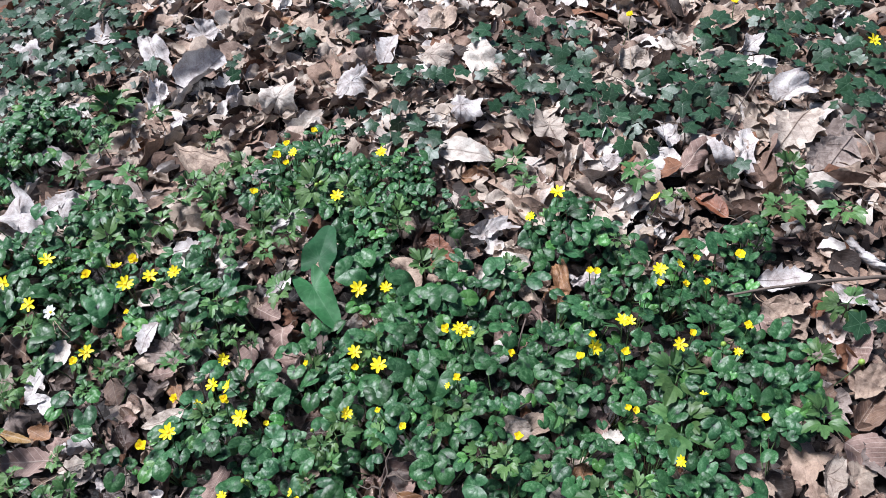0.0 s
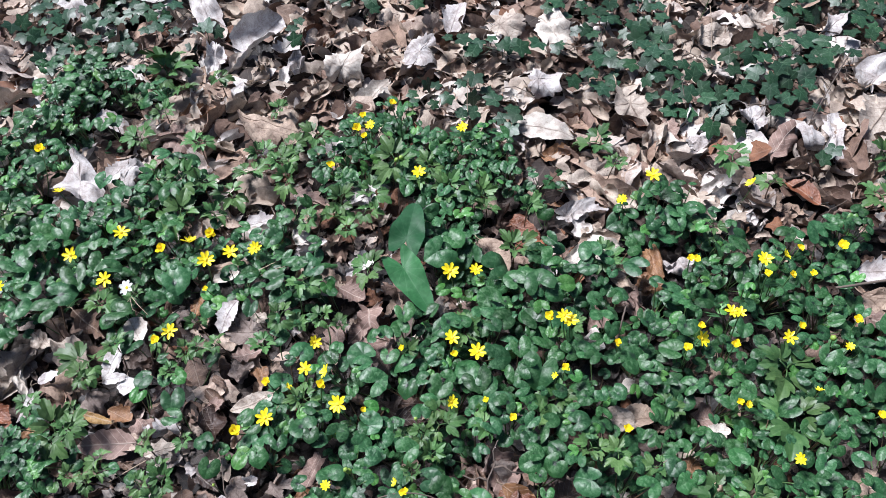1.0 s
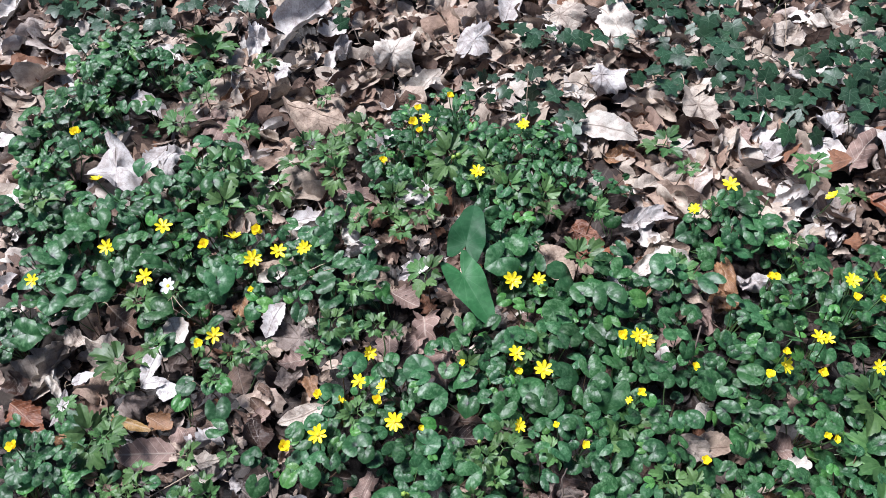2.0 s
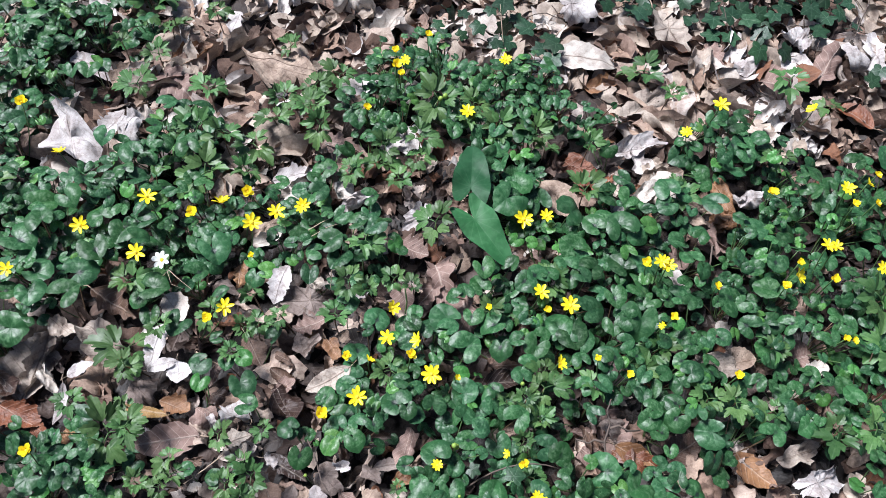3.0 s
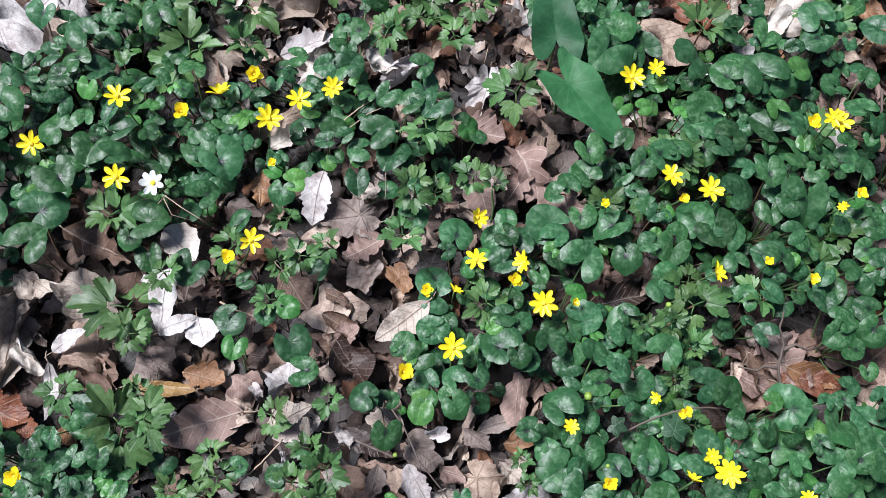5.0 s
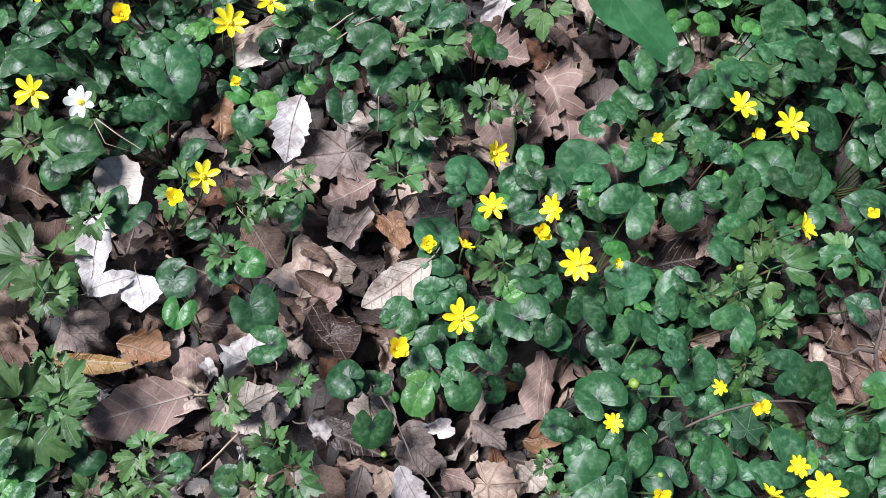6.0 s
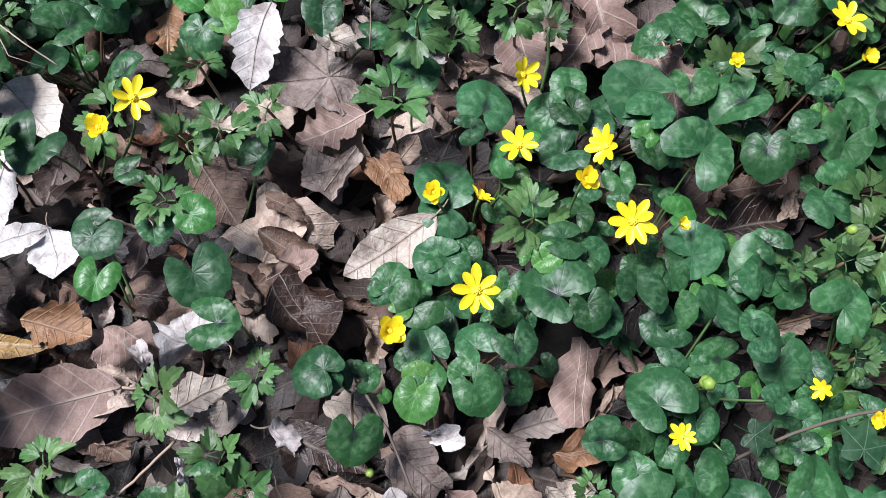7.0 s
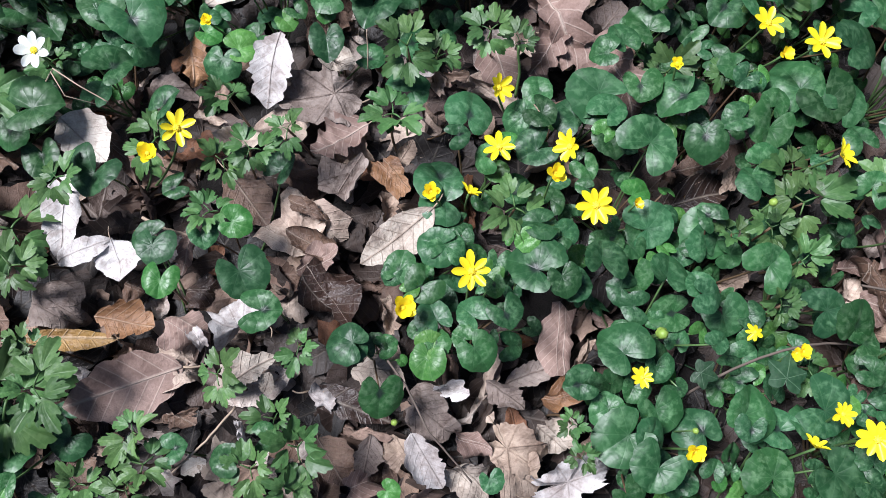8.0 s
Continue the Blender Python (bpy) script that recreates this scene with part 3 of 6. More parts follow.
fallen(1.7, 105.7, 9.3, 111.1, 5.6, "scrap", "dun", 1)
fallen(-5, 98.5, 5.1, 98.8, 4.7, "maple", "frost", 1)
fallen(29.9, 143.8, 40.4, 147.1, 6.9, "scrap", "dun", 1.2)
fallen(41.6, 149.5, 51.9, 150.8, 5.7, "oak", "dun", 1.2)
fallen(59.1, 127.3, 70.5, 131.2, 6.6, "maple", "frost", 2)
fallen(68.6, 126.7, 57.1, 113.7, 5.7, "curl", "dun", 1.4)
fallen(57.9, 144.6, 65, 150.8, 5.3, "maple", "frost", 1)
fallen(32.6, 116.9, 42, 121.7, 5.8, "maple", "frost", 1.4)
fallen(21.2, 121.8, 21.2, 114.6, 4, "oak", "mauve", 0.6)
fallen(12.1, 130.9, 17.3, 119.6, 6.9, "maple", "dun", 0.8)
fallen(22.7, 112.5, 28, 115.8, 3.7, "scrap", "frost", 1)
fallen(45.5, 119.1, 47.7, 110.3, 5, "scrap", "frost", 1)
fallen(52, 120.4, 52.4, 110.1, 5.7, "scrap", "frost", 0.8)
fallen(79.5, 157.8, 86.8, 153, 6.3, "maple", "frost", 1)
fallen(45, 98.9, 40.2, 104.9, 4.8, "beech", "russet", 0.8)
fallen(61.1, 89.2, 67.5, 83.8, 9.6, "maple", "frost", 1.2)
fallen(46, 83.1, 55.6, 83.4, 3.5, "curl", "frost", 0.8)
fallen(55.9, 79.7, 63.9, 76.1, 5.7, "maple", "frost", 0.8)
fallen(55.2, 68.7, 59.8, 66.7, 7, "scrap", "mauve", 0.6)
fallen(44.9, 49.8, 49.6, 45.9, 6.8, "maple", "dun", 0.6)
fallen(-36.6, 76.1, -31.6, 70.9, 4.5, "oak", "mauve", 0.6)
fallen(-52.4, 106, -45.3, 102.8, 4.3, "oak", "mauve", 0.6)
fallen(-78.4, 127.1, -70.5, 130.7, 3.7, "curl", "tan", 0.4)
fallen(-65.2, 125.5, -52.6, 122.6, 7.1, "scrap", "beige", 0.8)
fallen(-87, 149.2, -81.6, 143.6, 4.3, "scrap", "beige", 0.4)
fallen(-37.1, 156.2, -30.3, 154.4, 7.1, "oak", "beige", 0.6)
fallen(-44.3, 173.1, -35.6, 162.7, 7.5, "oak", "beige", 0.6)
fallen(50.4, 148.2, 54.4, 141.7, 5.1, "scrap", "dun", 0.8)
fallen(59.1, 158.2, 67.1, 159.5, 5.9, "scrap", "beige", 0.6)
fallen(12.8, 166.4, 19.2, 156.6, 6.7, "scrap", "mauve", 0.4)
fallen(-57.5, 165.6, -51, 169.5, 7.8, "scrap", "beige", 0.4)
fallen(-108.8, 149.4, -102.4, 150.9, 6.7, "scrap", "beige", 0.4)
fallen(-87.5, 136.5, -82.7, 137.9, 5.1, "scrap", "beige", 0.4)
fallen(38.9, 110.2, 44.9, 117.6, 4.9, "scrap", "mauve", 0.6)
fallen(56.8, 108.6, 64.4, 112.6, 5.7, "scrap", "grey", 0.6)
fallen(40.8, 108.7, 46.8, 106.7, 4.8, "scrap", "beige", 0.4)
fallen(52.4, 107.9, 57, 101.6, 6, "scrap", "beige", 0.2)
fallen(27.2, 111.4, 32, 107.9, 5.1, "scrap", "mauve", 0.4)
fallen(67.5, 119, 76.2, 115.8, 5, "curl", "grey", 0.4)
fallen(67.2, 107.9, 73.8, 102.9, 4.3, "curl", "beige", 0.4)
fallen(-58.3, 80.3, -60.9, 74.4, 2.2, "curl", "frost", 2)
fallen(-76.2, 77.6, -73.5, 73.4, 4.2, "oakbig", "pale", 3)
fallen(-76.4, 73, -78.4, 66.2, 3.2, "oakbig", "frost", 2.6)
fallen(-78.6, 66.4, -74, 66.9, 2.2, "oakbig", "frost", 2.6)
fallen(-74, 67, -73.9, 63.4, 4.2, "oakbig", "frost", 2.2)
fallen(-74.6, 76.9, -70.9, 72.3, 3, "scrap", "brown", 0.5)
fallen(-71.2, 56.4, -79.7, 55.6, 5.4, "oakbig", "mauve", 1)
fallen(-82.2, 61.6, -75.3, 59.7, 1.8, "beech", "ochre", 1.4)
fallen(-76.5, 62, -72.4, 59.8, 2.1, "curl", "tan", 1)
fallen(-81.8, 65.6, -77, 61.3, 3.9, "scrap", "grey")
fallen(-74.9, 64.2, -72.7, 62.7, 2.6, "scrap", "brown")
fallen(-71.8, 60.3, -69.4, 58, 3.3, "scrap", "mauve")
fallen(-65.9, 56.4, -67, 60.4, 4.3, "maple", "frost")
fallen(-69.9, 58.9, -69.2, 57.4, 1.8, "scrap", "frost", 0.5)
fallen(-63.3, 60.8, -62.4, 59.3, 2, "scrap", "beige", 0.4)
fallen(-70.3, 62.1, -67.1, 61.1, 2.9, "scrap", "dark")
fallen(-64.8, 70.6, -62.8, 65.6, 3.9, "oakbig", "brown")
fallen(-68.5, 67.1, -70.1, 63.4, 1.4, "curl", "mauve")
fallen(-52.4, 74.5, -59.4, 75, 5.4, "maple", "grey", 0.4)
fallen(-56.1, 78.4, -53.1, 76.4, 2.4, "scrap", "dun", 0.8)
fallen(-53.3, 71.9, -58.5, 70, 3.7, "oak", "mauve", 0.3)
fallen(-54.2, 68.8, -56.9, 66, 2.7, "scrap", "grey", 0.6)
fallen(-53.4, 68.3, -52, 65.2, 2.5, "scrap", "tan", 0.8)
fallen(-52.1, 67.4, -50, 69.3, 1.2, "curl", "beige", 0.4)
fallen(-50.1, 63.1, -56.8, 59.9, 3.8, "beech", "dun", 1.5)
fallen(-57.9, 61.4, -61.6, 64.6, 2.1, "curl", "brown", 0.6)
fallen(-61.6, 61.4, -57.8, 61.9, 2.1, "scrap", "mauve", 0.6)
fallen(-60.7, 60.9, -58.2, 56.7, 3.8, "scrap", "dark")
fallen(-56.3, 57.9, -54.5, 54.3, 2.6, "scrap", "beige", 0.4)
fallen(-35.6, 76.1, -39.5, 72.6, 4.3, "oak", "mauve", 1)
fallen(-34.9, 77.8, -36.4, 74.9, 1.6, "curl", "beige", 0.6)
fallen(-41.6, 76.7, -41.4, 71.8, 3.9, "oakbig", "mauve")
fallen(-48.5, 75.7, -47.6, 73.8, 2.2, "scrap", "frost", 0.3)
fallen(-65.4, 83.2, -66, 78.3, 2.5, "oak", "tan", 0.8)
fallen(-69.7, 79.4, -66.4, 79, 2.2, "scrap", "grey")
fallen(-30.7, 61.8, -26.2, 61.7, 1.1, "curl", "brown", 0.8)
fallen(-30.3, 60.7, -27.8, 61.1, 1, "beech", "beige", 1)
fallen(-32.1, 59.4, -26.3, 59.4, 3.7, "beech", "dark", 0.2)
fallen(-27.1, 58.9, -25.6, 61, 1.7, "scrap", "beige", 0.4)
fallen(-31.6, 70.5, -29.9, 71.3, 2, "scrap", "beige", 0.6)
fallen(-30.3, 51.9, -27.7, 52.3, 1.1, "curl", "beige", 0.5)
fallen(-20.7, 50.8, -17.4, 50.4, 1.4, "curl", "mauve")
fallen(-18.1, 52, -15.9, 52.1, 2.1, "scrap", "grey")
fallen(-20.4, 48.4, -18.1, 46.1, 3.4, "scrap", "mauve")
fallen(-42.7, 53.8, -44.5, 49.4, 2.7, "scrap", "mauve", 0.8)
fallen(-41.6, 50.9, -42.5, 48.5, 2.8, "scrap", "beige", 0.6)
fallen(-40.4, 52.2, -39, 51.1, 2.1, "scrap", "mauve", 0.2)
fallen(-48.4, 49.2, -43.9, 49.5, 1.3, "curl", "grey", 0.6)
fallen(-43.3, 48.3, -41.6, 48.4, 0.8, "curl", "dun", 0.8)
fallen(-59, 53, -56.3, 51.7, 1.9, "scrap", "dun", 0.4)
fallen(-62.6, 52.4, -57.1, 48.6, 2.4, "oakbig", "dark")
fallen(-62.4, 52.3, -60.9, 50.5, 1.6, "scrap", "frost", 0.4)
fallen(-55.8, 50.5, -53.1, 46.8, 3.8, "scrap", "grey", 0.4)
fallen(-53.7, 50.8, -51.2, 48.6, 2.4, "scrap", "frost", 0.8)
fallen(-49.7, 49.7, -47.6, 46.9, 1.5, "curl", "grey", 0.8)
fallen(-46, 47.4, -43.3, 47.1, 2, "scrap", "tan", 0.6)
fallen(-46.9, 46.1, -44.8, 43, 3.3, "scrap", "dun", 0.8)
fallen(-53.5, 46.3, -50.8, 45, 1.9, "scrap", "mauve", 0.6)
fallen(-50.9, 46.4, -47.7, 42.4, 3.3, "maple", "beige", 0.6)
fallen(-53.9, 44.9, -52.2, 41.7, 3.8, "scrap", "dun", 0.2)
fallen(-50.8, 44.3, -48, 41.3, 3.3, "scrap", "beige", 0.4)
fallen(-56.2, 47.4, -54.9, 43, 1.8, "curl", "frost", 1.5)
fallen(-48.6, 41.1, -43.2, 41.5, 3.1, "maple", "frost", 1.2)
fallen(-58.8, 48.1, -60.2, 45.2, 1.5, "curl", "grey", 0.5)
fallen(-57.4, 47.4, -57.2, 45.1, 2.2, "scrap", "beige", 0.4)
fallen(-61.7, 44.8, -59.6, 45.1, 2.4, "scrap", "mauve", 0.3)
fallen(-62.6, 48.9, -61.4, 45.1, 3.4, "oakbig", "brown", 0.1)
fallen(-69.2, 53.9, -64.2, 55.6, 1.4, "curl", "dun", 0.8)
fallen(-64.8, 54.3, -65.8, 52.9, 1, "curl", "dun", 0.6)
fallen(-68.2, 51.9, -67.6, 49.5, 2.2, "scrap", "frost", 0.1)
fallen(-72.5, 48.9, -70.4, 49.6, 0.9, "curl", "pale", 0.8)
fallen(-67.3, 46.5, -66, 47.8, 0.8, "curl", "dun", 0.6)
fallen(-79.6, 52.9, -79.3, 49.1, 1.6, "curl", "brown", 0.6)
fallen(-78.9, 52.7, -76.2, 51.5, 1.4, "scrap", "beige", 0.4)
fallen(-73.1, 54, -70.7, 51.6, 2.9, "scrap", "brown", 0.1)
fallen(-80.9, 58.2, -76.9, 57.8, 1.5, "scrap", "frost", 0.1)
fallen(-58.4, 67.2, -55.6, 67.9, 3.1, "scrap", "grey", 0.2)
fallen(-60.7, 66.8, -58.4, 65.3, 1.8, "scrap", "brown", 0.3)
fallen(-87, 121.2, -82.4, 128.3, 2.8, "curl", "beige")
fallen(-80.7, 125.6, -73.6, 117, 6.1, "oak", "mauve")
fallen(0.2, 90, 8.1, 92.4, 3.6, "curl", "pale")
fallen(-15.5, 104, -14.9, 98.5, 4.1, "scrap", "beige")
fallen(-11.8, 97.6, -6.3, 94, 4.9, "scrap", "russet")
fallen(14.6, 86.9, 19.9, 85.9, 3.5, "scrap", "frost")
fallen(10.1, 84.1, 14, 84, 2.7, "scrap", "tan")
fallen(6.1, 86.8, 10.6, 83.5, 2.4, "scrap", "beige")
fallen(-21.3, 49.5, -15.2, 47, 5.6, "scrap", "brown")
fallen(-16.7, 52.5, -13, 48.5, 3.4, "scrap", "grey")
fallen(-15.5, 47.1, -10.4, 44.9, 2.7, "scrap", "russet")
fallen(-10.2, 41, -6.5, 37.6, 3.3, "scrap", "brown")
fallen(-93.4, 75.5, -95.6, 64.9, 6.7, "oak", "dun")
fallen(-101.7, 64, -98.6, 59.2, 3.8, "scrap", "mauve")
fallen(-48.9, 87.9, -48.1, 83.7, 2.2, "scrap", "beige")
fallen(-44.3, 87.5, -41.4, 81.3, 2.7, "curl", "beige")
fallen(-20.3, 81.5, -18, 78.1, 2.6, "scrap", "mauve")
fallen(-64.7, 97.1, -66.4, 93.9, 2.3, "scrap", "grey")
fallen(-66.1, 87.6, -57.8, 91, 1.9, "scrap", "beige")
fallen(-96.2, 130.6, -87.7, 124.9, 3.3, "curl", "frost")
fallen(-62.7, 111.3, -58.7, 107, 4, "scrap", "brown")
fallen(-55.6, 106.1, -53.8, 99.7, 3.2, "scrap", "brown")
fallen(-57.2, 148.1, -53.3, 139.8, 4.1, "scrap", "frost")
fallen(-16.2, 173.6, -10.5, 170.5, 7, "scrap", "pale")
fallen(-7.7, 171.3, -6.4, 164.1, 5.5, "scrap", "beige")
fallen(-0.7, 153.5, 3.4, 143.8, 5.9, "scrap", "pale")
fallen(-6.3, 103.6, -0.9, 102.5, 2.2, "scrap", "tan")
fallen(46.1, 78.9, 51.5, 71.7, 7.5, "oak", "beige")
fallen(35.9, 46.5, 39.7, 47.2, 4.1, "oak", "beige")
fallen(54.8, 52.7, 56, 48.2, 5, "scrap", "grey")
fallen(-87.6, 121.3, -84.5, 128, 2.9, "curl", "beige")
fallen(-83.5, 124.4, -73.4, 118.5, 7.2, "scrap", "mauve")
fallen(47.2, 57.7, 54.3, 61.2, 7, "oak", "grey")
fallen(54.1, 55.4, 59.4, 60.9, 5.2, "scrap", "brown")
fallen(71, 132.9, 79.3, 136.7, 4.8, "scrap", "beige")
fallen(75.5, 125.2, 78.7, 118.1, 5.7, "scrap", "grey")
fallen(50.5, 103.4, 53.2, 96.1, 4.8, "oak", "brown")
fallen(55.9, 96.6, 60.4, 91.6, 4.7, "scrap", "brown")
fallen(-50.5, 174.1, -41.1, 165.9, 5.6, "oak", "tan")
fallen(-56.8, 167.7, -52.3, 176.8, 5.7, "scrap", "beige")
fallen(-38.7, 170.3, -29.7, 162.3, 6.9, "oak", "beige")
fallen(12.5, 91.1, 13.2, 83.4, 3, "scrap", "tan")
fallen(27.8, 88.7, 29.7, 85.4, 3.4, "scrap", "beige")
fallen(-0.4, 90.7, 8.1, 93.4, 3.5, "curl", "beige")
fallen(32.5, 97.7, 31.4, 94.4, 2.3, "scrap", "frost")
fallen(72.8, 117, 62.4, 104.7, 6.6, "curl", "grey")
fallen(50, 93.7, 56.1, 90.6, 5.1, "scrap", "mauve")
fallen(16, 109.3, 21.2, 115.2, 4.5, "maple", "beige")
fallen(3.5, 145.8, 9.3, 137.3, 5, "oak", "brown")
fallen(-82.1, 121.6, -73.7, 119.5, 5.6, "oak", "beige")
fallen(-70, 129.6, -65.9, 138.3, 2.5, "curl", "frost")
fallen(-43.7, 128, -34.6, 138.7, 3.2, "curl", "pale")
fallen(-87.3, 122.1, -82.2, 127.9, 2.6, "curl", "pale")
fallen(1, 45.4, 5.5, 39.8, 4.7, "oakbig", "tan")
fallen(-96.7, 65, -93.5, 75.5, 4.9, "curl", "dun")
fallen(6.5, 38.6, 14.7, 41, 5.3, "maple", "frost", 1.5)
fallen(-17.8, 54.1, -12.9, 44.7, 7, "oak", "mauve")
fallen(-15.6, 48.2, -10.5, 44.8, 3.8, "beech", "tan")
fallen(-14.9, 48.3, -10.4, 44.9, 2.9, "oakbig", "tan")
fallen(-10.3, 40, -6.5, 37.6, 3.3, "oak", "russet")

# ---- celandine: heart-shaped leaves and yellow flowers ----
def celandine_mesh(material, name):
    """A heart-shaped leaf with an open notch at the stalk, folded a little along its midrib."""
    notch, broad, lobe, point = uni(0.0, 0.16), uni(0.98, 1.22), uni(-0.02, 0.10), uni(0.0, 0.12)
    verts, faces, uvs = fan([(0, 0.94 + point), (9, 0.93 + point / 2), (28, uni(0.86, 0.93)), (60, uni(0.78, 0.86)), (95, 0.77 + lobe / 2), (122, 0.82 + lobe), (140, 0.84 + lobe), (151, 0.78 + lobe),
                             (159, 0.62 - notch), (166, 0.42 - notch), (172, 0.16), (180, 0.03)], 4, 60, rng.integers(9, 14), 0.016, 0.006)
    x, y = verts[:, 0].copy(), verts[:, 1].copy()
    r, a = np.hypot(x, y), np.arctan2(x, y)
    fold, cup, bulge = uni(0.04, 0.40), uni(-0.34, 0.0), uni(0.05, 0.15)
    verts[:, 0] *= broad
    # each half is a shallow pillow that rises from the midrib; the lobes at the stalk lift
    verts[:, 2] = fold * np.abs(x) * (1 - 0.55 * np.clip(y, 0, 1)) + cup * r * r + uni(0.03, 0.09) * r * r * np.sin(a * rng.integers(2, 6) + uni(0, 6))
    verts[:, 2] += bulge * np.sin(math.pi * np.clip(np.abs(x) / 0.85, 0, 1)) * np.clip(r * 2, 0, 1)
    verts[:, 2] += uni(0.0, 0.30) * np.clip(-y, 0, 1) + 0.22 * np.clip(-y, 0, 1) * np.sign(x) * uni(-1, 1) - uni(0, 0.24) * np.clip(y, 0, 1) ** 2
    verts[:, 2] += uni(-0.12, 0.12) * x + 0.010 * r * np.abs(np.sin(a * 5.07)) - uni(-0.05, 0.30) * np.clip(r - 0.6, 0, 1) ** 2 * 2
    verts *= 0.58
    return smooth_mesh(name, verts, faces, uvs, material)


LEAF_MESHES = [celandine_mesh(CELANDINE, "leaf") for _ in range(22)]
YOUNG_MESHES = [celandine_mesh(YOUNG, "leaf") for _ in range(4)]
GREEN, BLOOMS, PATCHES, CLEARINGS = [], [], [], []


def green_leaf(x, y, size, facing=None, z=None, young=False):
    """A celandine leaf on its stalk's end; centimetres. facing: where its tip points, degrees."""
    GREEN.append((x / 100, y / 100, uni(0.040, 0.060) if z is None else z / 100, size / 100, None if facing is None else math.radians(facing), young))


def flower(x, y, z, size, state):
    BLOOMS.append((x / 100, y / 100, z / 100, size / 100, state))


def patch(x, y, radius, cover=1.0):
    """Where celandine leaves grow thickly."""
    PATCHES.append((x / 100, y / 100, radius / 100, cover))


def clearing(x, y, radius):
    """Where the litter lies open between the plants."""
    CLEARINGS.append((x / 100, y / 100, radius / 100))


green_leaf(-85.7, 105.6, 2.9, -114, 6)
green_leaf(-90.1, 93.2, 3.6, -58, 6.6)
green_leaf(-91, 98.6, 2.8, -68, 5.4)
green_leaf(-84.4, 96.5, 3.1, 173, 6)
green_leaf(-82.1, 97.7, 3.3, 111, 6.6)
green_leaf(-80.8, 96.7, 3.2, 14, 5.4)
green_leaf(-81.4, 101.8, 3.7, 120, 6)
green_leaf(-78.2, 103.1, 2.6, -159, 6.6)
green_leaf(-77.1, 103.3, 3.2, -56, 5.4)
green_leaf(-72.8, 101.9, 3.5, 100, 6)
green_leaf(-77.6, 97.4, 1.6, -90, 6.2, True)
green_leaf(-81.5, 94.4, 2.4, -130, 6.2, True)
green_leaf(-84.5, 93, 2.6, 32, 6)
green_leaf(-82, 89.9, 2.3, 77, 6.6)
green_leaf(-85.2, 90.3, 3.8, 123, 5.4)
green_leaf(-81.9, 86.4, 3.7, -115, 6)
green_leaf(-79.2, 84.7, 3.2, 9, 6.6)
green_leaf(-88.6, 93.1, 2.5, 153, 3.2)
green_leaf(-78.5, 88.1, 2.9, 8, 6)
green_leaf(-79.1, 90.4, 2.5, -135, 6.6)
green_leaf(-75, 88.4, 2.5, 135, 5.4)
green_leaf(-75.2, 90.1, 2, 68, 6.2, True)
green_leaf(-70.6, 87.4, 2.8, 108, 5.4)
green_leaf(-71.5, 85.4, 3.6, -71, 6)
green_leaf(-69.4, 91.1, 2.9, 124, 3.2)
green_leaf(-71.6, 91.8, 2.1, -39, 6)
green_leaf(-69.8, 93.8, 2.8, 67, 6.6)
green_leaf(-72.4, 96, 2.7, 122, 5.4)
green_leaf(-73.7, 93.6, 2, -18, 6)
green_leaf(-77.2, 95.9, 3.3, 56, 3.2)
green_leaf(-63.3, 94.7, 2.3, -98, 5.4)
green_leaf(-61.5, 91, 2, -98, 6)
green_leaf(-63.7, 88, 1.8, -9, 6.6)
green_leaf(-52.8, 91.6, 3.3, 41, 5.4)
green_leaf(-55.7, 91.5, 2.5, 180, 6)
green_leaf(-54.4, 87, 2.2, 45, 6.6)
green_leaf(-49.6, 86.7, 2.9, -146, 5.4)
green_leaf(-51.5, 82, 3.8, 22, 6)
green_leaf(-57.1, 82.3, 2.3, 171, 6.6)
green_leaf(-59.5, 84.7, 2.5, 113, 5.4)
green_leaf(-56.1, 85.8, 2.9, -67, 3.2)
green_leaf(-54, 80.3, 2.8, 162, 6)
green_leaf(-30, 74.7, 3.1, -82, 6)
green_leaf(-24.5, 86, 5.2, -145, 6.6)
green_leaf(-18.5, 87.4, 4.3, 98, 3.2)
green_leaf(-15, 82.8, 4.8, 28, 6)
green_leaf(-19.7, 80.3, 2.1, -39, 6.2, True)
green_leaf(-23.8, 80.1, 2.5, -143, 6.2, True)
green_leaf(-21.7, 79.4, 1.9, 0, 6.2, True)
green_leaf(-16.5, 76.7, 3.9, 130, 6.6)
green_leaf(-15.1, 75.3, 2.9, 63, 5.4)
green_leaf(-17.6, 74, 3.2, 99, 6)
green_leaf(-8.2, 79.7, 4.8, 102, 6.6)
green_leaf(-3.9, 79, 2.9, 5, 6.2, True)
green_leaf(-11.7, 79.9, 3.6, 129, 6)
green_leaf(-5.6, 84.1, 3.5, -126, 6.6)
green_leaf(-5.2, 83.2, 1.8, -18, 6.2, True)
green_leaf(0.6, 82.9, 3.2, -163, 6)
green_leaf(1.3, 85.1, 3.9, 90, 6.6)
green_leaf(8.5, 82.8, 4, 129, 5.4)
green_leaf(1.5, 73, 3.5, 93, 6)
green_leaf(-7.9, 75, 2.5, 99, 6.2, True)
green_leaf(-9.1, 72.8, 4.1, 125, 5.4)
green_leaf(-13.7, 72.9, 3.5, 34, 6)
green_leaf(-15.8, 71.5, 2.8, -42, 6.6)
green_leaf(-8, 69, 3.9, -35, 6)
green_leaf(-22.7, 72, 3.5, 122, 6.6)
green_leaf(-20.8, 72.3, 2.5, 81, 6.6)
green_leaf(-17.4, 72.2, 3, -93, 5.4)
green_leaf(-4.4, 66.4, 2.8, 18, 6)
green_leaf(-12.9, 63.5, 3.1, -95, 5.4)
